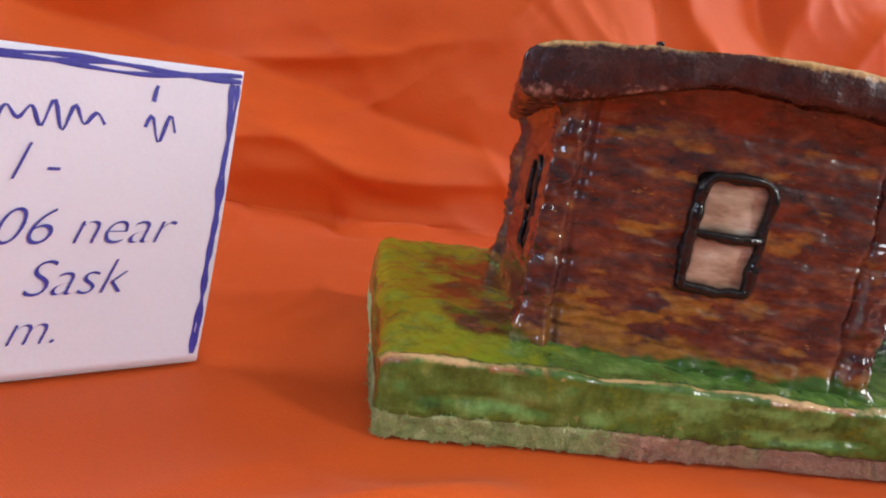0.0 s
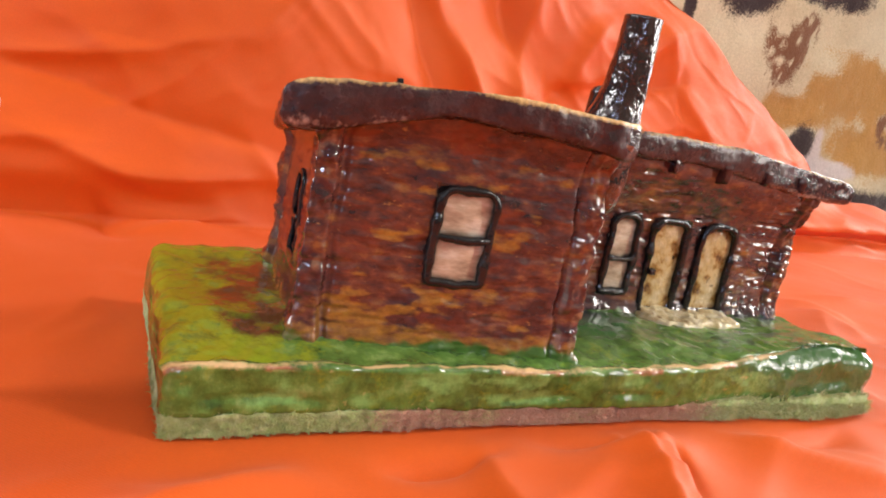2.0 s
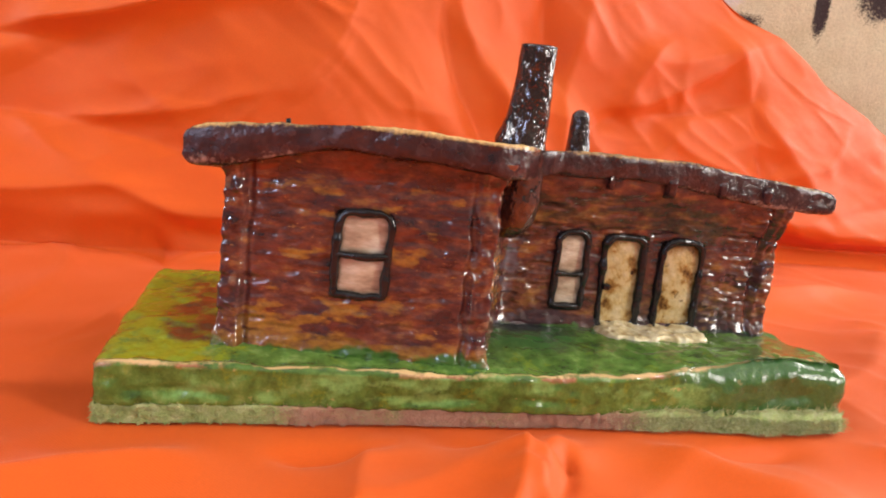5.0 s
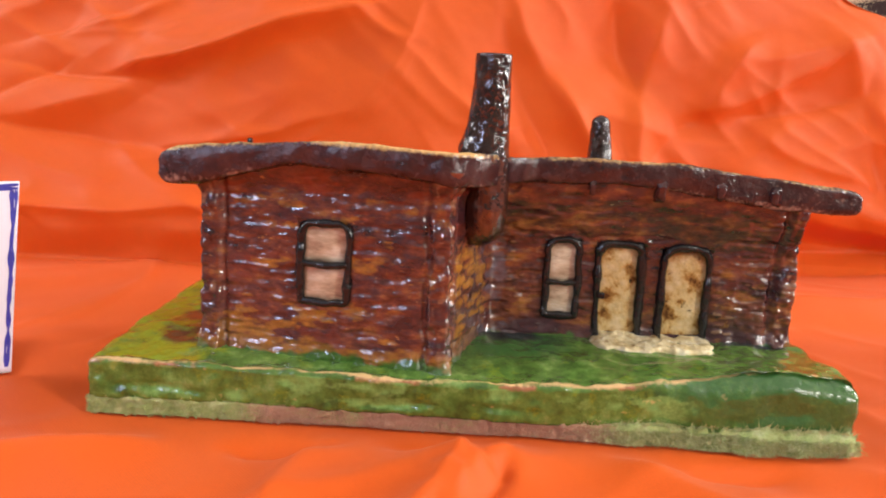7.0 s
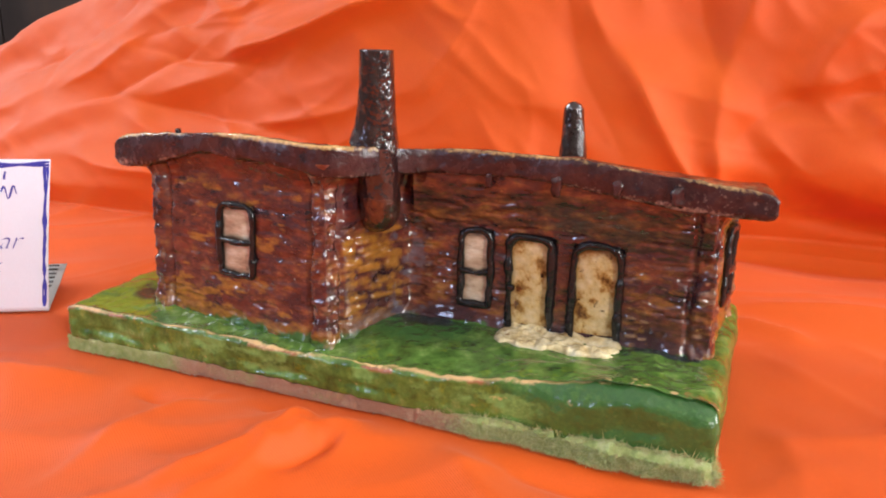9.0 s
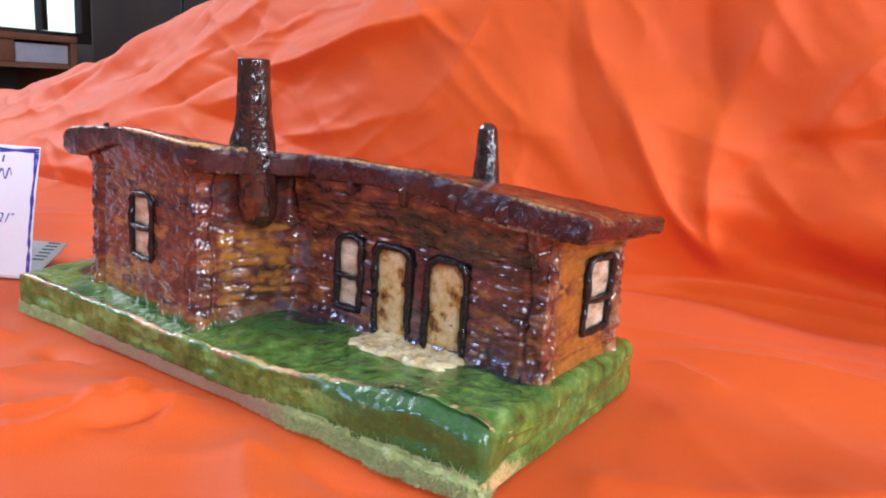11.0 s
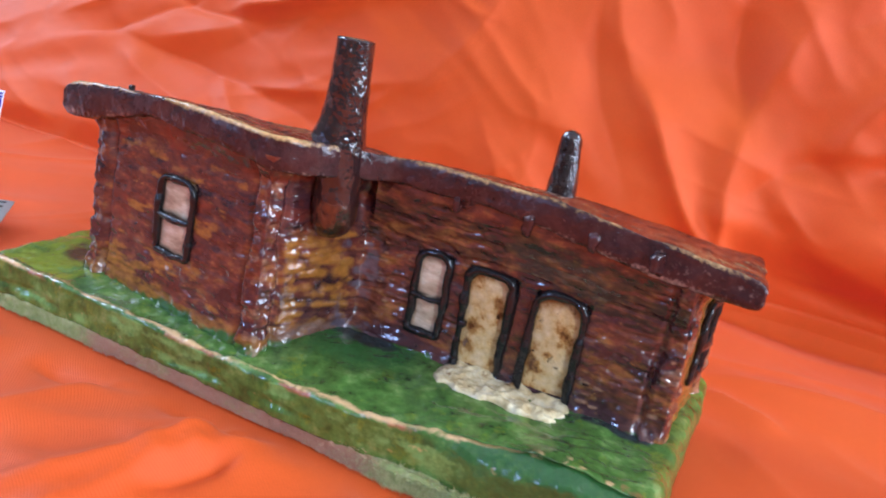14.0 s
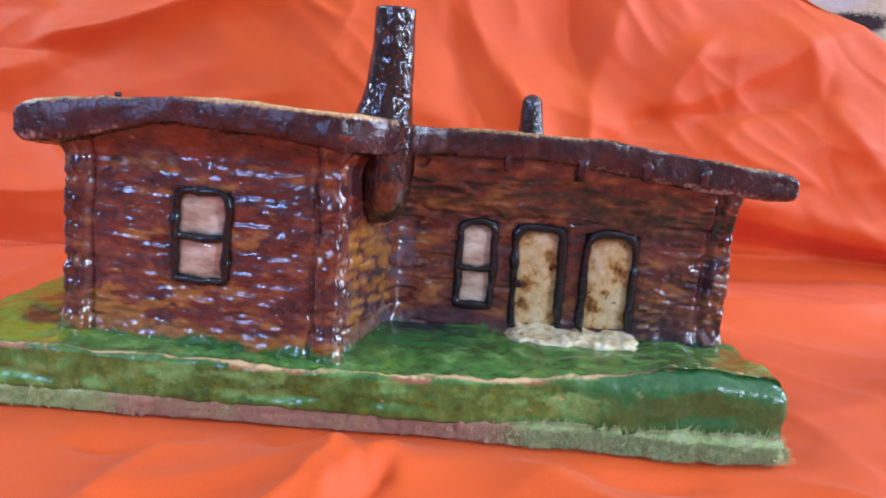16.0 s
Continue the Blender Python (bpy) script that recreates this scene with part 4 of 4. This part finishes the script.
def doorstep():
    n = 90
    xs = np.linspace(0.1126, 0.1412, n)
    rows = []
    for x in xs:
        e = min(1.0, min(x - xs[0], xs[-1] - x) / 0.003)
        hgt = 0.0116 + 0.0020 * math.sqrt(max(0.0, 1 - (1 - e) ** 2))
        a = 0.1092 + 0.0022 * (1 - e) + 0.0022 * float(fbm(np.array([x, 0.0, 0.0]), 190, 3, 77))
        y = np.concatenate([np.full(5, a), np.linspace(a + 0.0003, 0.1205, 26), np.full(3, 0.1208)])
        z = np.concatenate([np.linspace(0.0105, hgt - 0.0004, 5), np.full(26, hgt), np.linspace(hgt, 0.0105, 3)])
        rows.append(np.stack([np.full(34, x), y, z], -1))
    P = np.array(rows)
    N = normals(P, False, True)
    P = P + N * (fbm(P, 400, 3, 3) * 0.0011)[..., None]
    part("doorstep", grid("doorstep", P, False, True, True), STEP, house, "rough cream glazed doorstep")


doorstep()
for bx, drop in ((0.1103, 0.0462), (0.1250, 0.0458), (0.1378, 0.0468), (0.1500, 0.0464)):
    lump("beam_end", (bx - 0.0009, 0.1126, drop), (bx + 0.0009, 0.1175, 0.0502), ROOF, "small dark beam end under the eaves", int(bx * 1e4), 0.0014)


def fibres():
    """Loose fuzz along the edge of the felt."""
    rnd = random.Random(9)
    P, N = felt["P"], felt["N"]
    mid = P.mean(axis=(0, 1))
    outer = [(i, k) for i in range(P.shape[0]) for k in range(2, 12)]
    side = [(i, k) for i in range(P.shape[0] - 10, P.shape[0]) for k in range(P.shape[1])]
    verts, faces = [], []
    for m in range(46000):
        i, k = rnd.choice(outer) if rnd.random() < 0.85 else rnd.choice(side)
        p, n = P[i, k], N[i, k]
        if np.dot(n, p - mid) < 0:
            n = -n
        right = float(smooth(0.10, 0.130, p[0]))
        tall = rnd.uniform(0.0002, 0.0006) * (1 + 1.3 * right)
        w = rnd.uniform(0.00006, 0.00012) * (1 + 0.3 * right)
        lean = np.array([rnd.gauss(0, 0.5), rnd.gauss(0, 0.2), rnd.gauss(-0.15, 0.55)])
        o = p + np.array([rnd.uniform(-0.00025, 0.00025), 0, rnd.uniform(-0.0002, 0.0002)]) - n * 0.0002
        tip = o + (n + lean) * tall
        turn = rnd.uniform(0, 3.14)
        across = np.array([math.cos(turn), 0.0, math.sin(turn)]) * w
        at = len(verts)
        verts += [(o - across).tolist(), (o + across).tolist(), (tip[0], tip[1], max(0.0001, tip[2]))]
        faces.append((at, at + 1, at + 2))
    me = bpy.data.meshes.new("felt_fuzz")
    me.from_pydata(verts, [], faces)
    xs = np.array(verts)[:, 0]
    at = me.attributes.new("brown", "FLOAT", "POINT")
    at.data.foreach_set("value", np.clip(smooth(0.03, 0.05, xs) * smooth(0.122, 0.108, xs), 0, 1))
    light = me.attributes.new("wear", "FLOAT", "POINT")
    light.data.foreach_set("value", np.repeat(np.random.RandomState(5).uniform(0, 1.0, len(verts) // 3), 3) * smooth(0.09, 0.12, xs))
    ob = part("felt_fuzz", me, FELT, house, "short fuzz on the felt's edge")
    tagged(ob, kind="stuff")


fibres()
lump("door_knob", (0.1142, 0.1172, 0.0222), (0.1158, 0.1188, 0.0236), BLACK, "dark glazed door knob", 5, 0.0002)
lump("glaze_crumb", (0.0383, 0.0985, 0.0542), (0.0394, 0.0998, 0.0566), BLACK, "dark crumb of glaze stuck on the roof edge", 6, 0.0003)

# ---- paper card ----
def card():
    t = thing("paper_card", "white folded paper card with blue ink border and handwriting", "card")
    BR, TR = Vector((-0.0190, 0.1070, 0.0004)), Vector((-0.0165, 0.1114, 0.0436))
    along = Vector((-0.868, -0.497, 0.0))          # from the edge beside the cottage outwards
    up = (TR - BR)
    hgt, wid = up.length, 0.085
    up = up.normalized()
    nrm = along.cross(up).normalized()
    if nrm.y > 0:
        nrm = -nrm
    back = Vector((-0.60, 0.80, 0.09)).normalized()

    def at(u, v, out=0.0):
        """u from the near edge outwards, v up; the sheet bows a little."""
        bow = 0.0008 * math.sin(math.pi * v / hgt)
        return BR + along * u + up * v + nrm * (out + bow)

    nu, nv = 60, 40
    P = np.array([[at(wid * i / (nu - 1), hgt * j / (nv - 1)) for j in range(nv)] for i in range(nu)])
    n = np.array(nrm)
    shell = np.concatenate([P, (P - n * 0.00025)[:, ::-1]], 1)
    part("sheet", grid("sheet", shell, False, True, True), PAPER, t)
    # the foot folded back along the bottom
    prof = [(0.0, 0.0), (0.0006, -0.0002), (0.0014, 0.0), (0.006, 0.0005), (0.014, 0.0012), (0.022, 0.002), (0.029, 0.003)]
    F = np.array([[BR + along * (wid * i / 29) + back * p[0] + Vector((0, 0, p[1])) - nrm * 0.0001 for p in prof] for i in range(30)])
    F2 = F.copy()
    F2[..., 2] -= 0.00025
    part("foot", grid("foot", np.concatenate([F, F2[:, ::-1]], 1), False, True, True), PRINT, t, "grey printed foot folded back under the card")
    for k in range(6):
        c = BR + along * 0.0016 + back * (0.0125 + 0.0026 * k) + Vector((0, 0, 0.0014 + 0.0003 * k))
        bm = bmesh.new()
        q = [c, c + back * 0.0011, c + back * 0.0011 + along * 0.0042, c + along * 0.0042]
        vs = [bm.verts.new(p + Vector((0, 0, 0.0007))) for p in q] + [bm.verts.new(p + Vector((0, 0, 0.0006))) for p in q]
        bm.faces.new(vs[:4])
        bm.faces.new(vs[4:][::-1])
        for a in range(4):
            b = (a + 1) % 4
            bm.faces.new((vs[a], vs[4 + a], vs[4 + b], vs[b]))
        bmesh.ops.recalc_face_normals(bm, faces=bm.faces)
        part("print_bar", bm, BLACKINK, t)

    def stroke(pts, r=0.00030, name="pen_line"):
        """A pen stroke lying on the sheet."""
        C = np.array([at(u, v, 0.00008) for u, v in pts])
        n3 = np.array(nrm)
        tan = np.gradient(C, axis=0)
        side = np.cross(tan, n3)
        side /= np.linalg.norm(side, axis=1, keepdims=True) + 1e-12
        w = r * (0.75 + 0.25 * np.sin(np.arange(len(C)) * 0.9))[:, None]
        S = np.stack([C - side * w, C + n3 * 0.00004, C + side * w], 1)
        return part(name, grid(name, S), INK, t)

    rnd = random.Random(4)

    def wander(a, b, n=40, amp=0.00022):
        off = rnd.random() * 9
        return [(a[0] + (b[0] - a[0]) * k / n, a[1] + (b[1] - a[1]) * k / n) if a[0] == b[0] and a[1] == b[1] else
                (a[0] + (b[0] - a[0]) * k / n + amp * math.sin(k * 0.31 + off) * (abs(b[1] - a[1]) > abs(b[0] - a[0])),
                 a[1] + (b[1] - a[1]) * k / n + amp * math.sin(k * 0.37 + off) * (abs(b[1] - a[1]) <= abs(b[0] - a[0]))) for k in range(n + 1)]

    for k in range(3):
        stroke(wander((0.0002, hgt - 0.0010 - 0.0004 * k), (wid - 0.001, hgt - 0.0011 - 0.0003 * k), 60, 0.00032), 0.00036)
        stroke(wander((0.0013 - 0.0003 * k, hgt - 0.002), (0.0008 + 0.0002 * k, 0.0012), 60, 0.00024), 0.00036)
    # readable words
    def word(text, u, v, size):
        cu = bpy.data.curves.new("handwriting", "FONT")
        cu.body, cu.size, cu.shear, cu.offset, cu.extrude = text, size, 0.45, -0.00014, 0.00003
        cu.align_x = "RIGHT"
        ob = new("handwriting", cu)
        cu.materials.append(INK)
        m = Matrix((-along, nrm.cross(-along), nrm)).transposed().to_4x4()
        m.translation = at(u, v + size * 0.3, 0.00022) - up * size * 0.3
        ob.matrix_world = m
        ob.parent = t
        tagged(ob, "blue ballpoint handwriting on the card")

    word("06 near", 0.0072, 0.0185, 0.0072)
    word("Sask", 0.0125, 0.0115, 0.0072)
    word("m.", 0.0197, 0.0048, 0.0066)
    word("l -", 0.0222, 0.0268, 0.0072)
    # a name that is not spelled out
    for a, b, z in ((0.0175, 0.0345, 0.0352), (0.0085, 0.0125, 0.0345)):
        m = int((b - a) / 0.0003)
        stroke([(b + (a - b) * k / m, z + 0.0013 * math.sin(k * 0.75) * (1 + 0.5 * math.sin(k * 0.21))) for k in range(m + 1)], 0.00028, "writing_bar")
    stroke([(0.0115, 0.0402), (0.0117, 0.0392), (0.0118, 0.038)], 0.0003)


card()


# ---- beyond the cloth ----
# marks in the blanket's pile: x, z, half width, half height, kind
MARKS = [(0.503, 0.174, 0.006, 0.026, "dark"), (0.566, 0.192, 0.032, 0.026, "dark"), (0.655, 0.206, 0.050, 0.014, "dark"), (0.622, 0.140, 0.026, 0.030, "tan"), (0.640, 0.168, 0.020, 0.018, "tan"),
         (0.735, 0.118, 0.070, 0.034, "gold"), (0.655, 0.086, 0.045, 0.016, "gold"), (0.760, 0.060, 0.060, 0.030, "gold"), (0.672, 0.056, 0.017, 0.024, "dark"), (0.694, 0.056, 0.009, 0.024, "pale"),
         (0.712, 0.032, 0.042, 0.012, "pale"), (0.735, 0.006, 0.090, 0.013, "dark"), (0.790, 0.090, 0.020, 0.020, "tan"), (0.428, 0.152, 0.028, 0.006, "dark"), (0.400, 0.175, 0.040, 0.016, "pale")]


def plush():
    nu, nv = 420, 260
    u = np.linspace(0, 1, nu)
    v = np.linspace(0, 1, nv)
    U, V = np.meshgrid(u, v, indexing="ij")
    X = 0.12 + 1.3 * U
    ang = V * np.pi * 1.05
    Y = 0.86 - 0.22 * np.abs(np.sin(ang)) ** 0.8 + 0.24 * smooth(0.5, 1.0, V) - 0.18 * U
    Z = -0.42 + 1.0 * smooth(0, 0.8, V) - 0.2 * smooth(0.8, 1, V)
    Z = Z - 0.08 * smooth(0.15, 0.0, V)
    P = np.stack([X, Y, Z], -1)
    n = normals(P)
    P = P + n * (fbm(P, 5, 3, 3) * 0.03 + fbm(P, 90, 2, 5) * 0.0015)[..., None]
    flat = np.stack([P[..., 0], P[..., 2], 0 * X], -1)
    kinds = {"gold": 0 * X, "pale": 0 * X, "tan": 0 * X, "dark": 0 * X}
    for k, (x, z, a, b, kind) in enumerate(MARKS):
        d = np.hypot((P[..., 0] - x) / a, (P[..., 2] - z) / b) + 0.55 * fbm(flat, 45, 3, 30 + k)
        kinds[kind] = np.maximum(kinds[kind], smooth(1.45, 0.60, d))
    kinds["tan"] = kinds["tan"] * smooth(-0.25, 0.1, fbm(flat, 110, 2, 60))
    # the print goes on beyond the part beside the cloth
    away = smooth(0.24, 0.32, np.hypot(P[..., 0] - 0.60, (P[..., 2] - 0.10) * 1.3))
    more = fbm(flat, 9, 3, 61)
    kinds["dark"] = np.maximum(kinds["dark"], away * smooth(0.22, 0.30, more))
    kinds["gold"] = np.maximum(kinds["gold"], away * smooth(-0.15, -0.30, more))
    tagged(part("plush_blanket", grid("plush_blanket", P, attrs=kinds), PLUSH), "cream plush blanket with brown and black blotches over a sofa", "blanket")


plush()


def cabinet():
    t = thing("cabinet", "low brown wooden cabinet under the window with a dark open niche", "cabinet")
    x0, x1, y0, y1 = -2.58, -2.2, 0.80, 1.425
    part("top", box((x0, y0, 0.097), (x1, y1, 0.118), 0.004), BROWNWOOD, t)
    part("back_panel", box((x0, y0 + 0.02, RZ0), (x0 + 0.02, y1 - 0.02, 0.097)), DARKWOOD, t)
    for y in (y0, y1 - 0.02):
        part("side_panel", box((x0, y, RZ0), (x1 - 0.01, y + 0.02, 0.097)), BROWNWOOD, t)
    part("shelf", box((x0 + 0.02, y0 + 0.021, 0.012), (x1 - 0.02, y1 - 0.021, 0.028)), BROWNWOOD, t)
    part("divider", box((x0 + 0.03, 1.165, 0.0285), (x1 - 0.015, 1.228, 0.0965), 0.003), BROWNWOOD, t)
    b = tagged(part("paper_box", box((x1 - 0.22, 1.232, 0.0282), (x1 - 0.02, 1.402, 0.088), 0.004), GREYBOX), "pale lavender grey box on the cabinet's shelf", "box")
    return t, b


cabinet()


def wardrobe():
    t = thing("wardrobe", "tall dark wooden wardrobe against the wall", "wardrobe")
    x0, x1, y0, y1 = -2.17, -0.75, 1.45, 2.05
    part("body", box((x0, y0 + 0.02, RZ0), (x1, y1, 1.5), 0.006), DARKWOOD, t)
    for k in range(3):
        a = x0 + 0.01 + (x1 - x0 - 0.02) / 3 * k
        d = part("door", box((a + 0.004, y0, RZ0 + 0.06), (a + (x1 - x0 - 0.02) / 3 - 0.004, y0 + 0.019, 1.46), 0.003), DARKWOOD, t)
        part("handle", box((a + 0.44, y0 - 0.02, 0.4), (a + 0.455, y0, 0.55), 0.004), BROWNWOOD, d)


wardrobe()


def window_unit(name, axis, at, lo, hi, z0, z1, paint=WHITEPAINT, post=0.5):
    """Frame, post and sill in an opening."""
    t = tagged(new(name), "white painted window with a plain frame", "window", kind="structure")

    def bar(nm, u0, u1, a, b, mat, d0=0.03, d1=0.08):
        lo3, hi3 = ((at - d1, u0, a), (at - d0, u1, b)) if axis == "x" else ((u0, at - d1, a), (u1, at - d0, b))
        part(nm, box(lo3, hi3, 0.003), mat, t)

    bar("frame_bottom", lo, hi, z0, z0 + 0.04, paint)
    bar("frame_top", lo, hi, z1 - 0.04, z1, paint)
    bar("frame_side", lo, lo + 0.04, z0 + 0.041, z1 - 0.041, paint)
    bar("frame_side", hi - 0.04, hi, z0 + 0.041, z1 - 0.041, paint)
    mid = lo + (hi - lo) * post
    bar("mullion", mid - 0.012, mid + 0.012, z0 + 0.041, z1 - 0.041, paint)


window_unit("window_1", "x", RX0, 1.30, 1.74, 0.10, 1.25, DARKWOOD, 0.58)
window_unit("window_2", "y", RY0, -1.57, -1.23, 0.63, 1.37)
window_unit("window_3", "x", RX1 + 0.11, -1.82, -1.38, 0.50, 2.06)
window_unit("window_4", "x", RX1 + 0.11, 0.34, 0.86, 0.09, 1.81)
window_unit("window_5", "x", RX0, -0.66, 0.46, 1.04, 2.06)
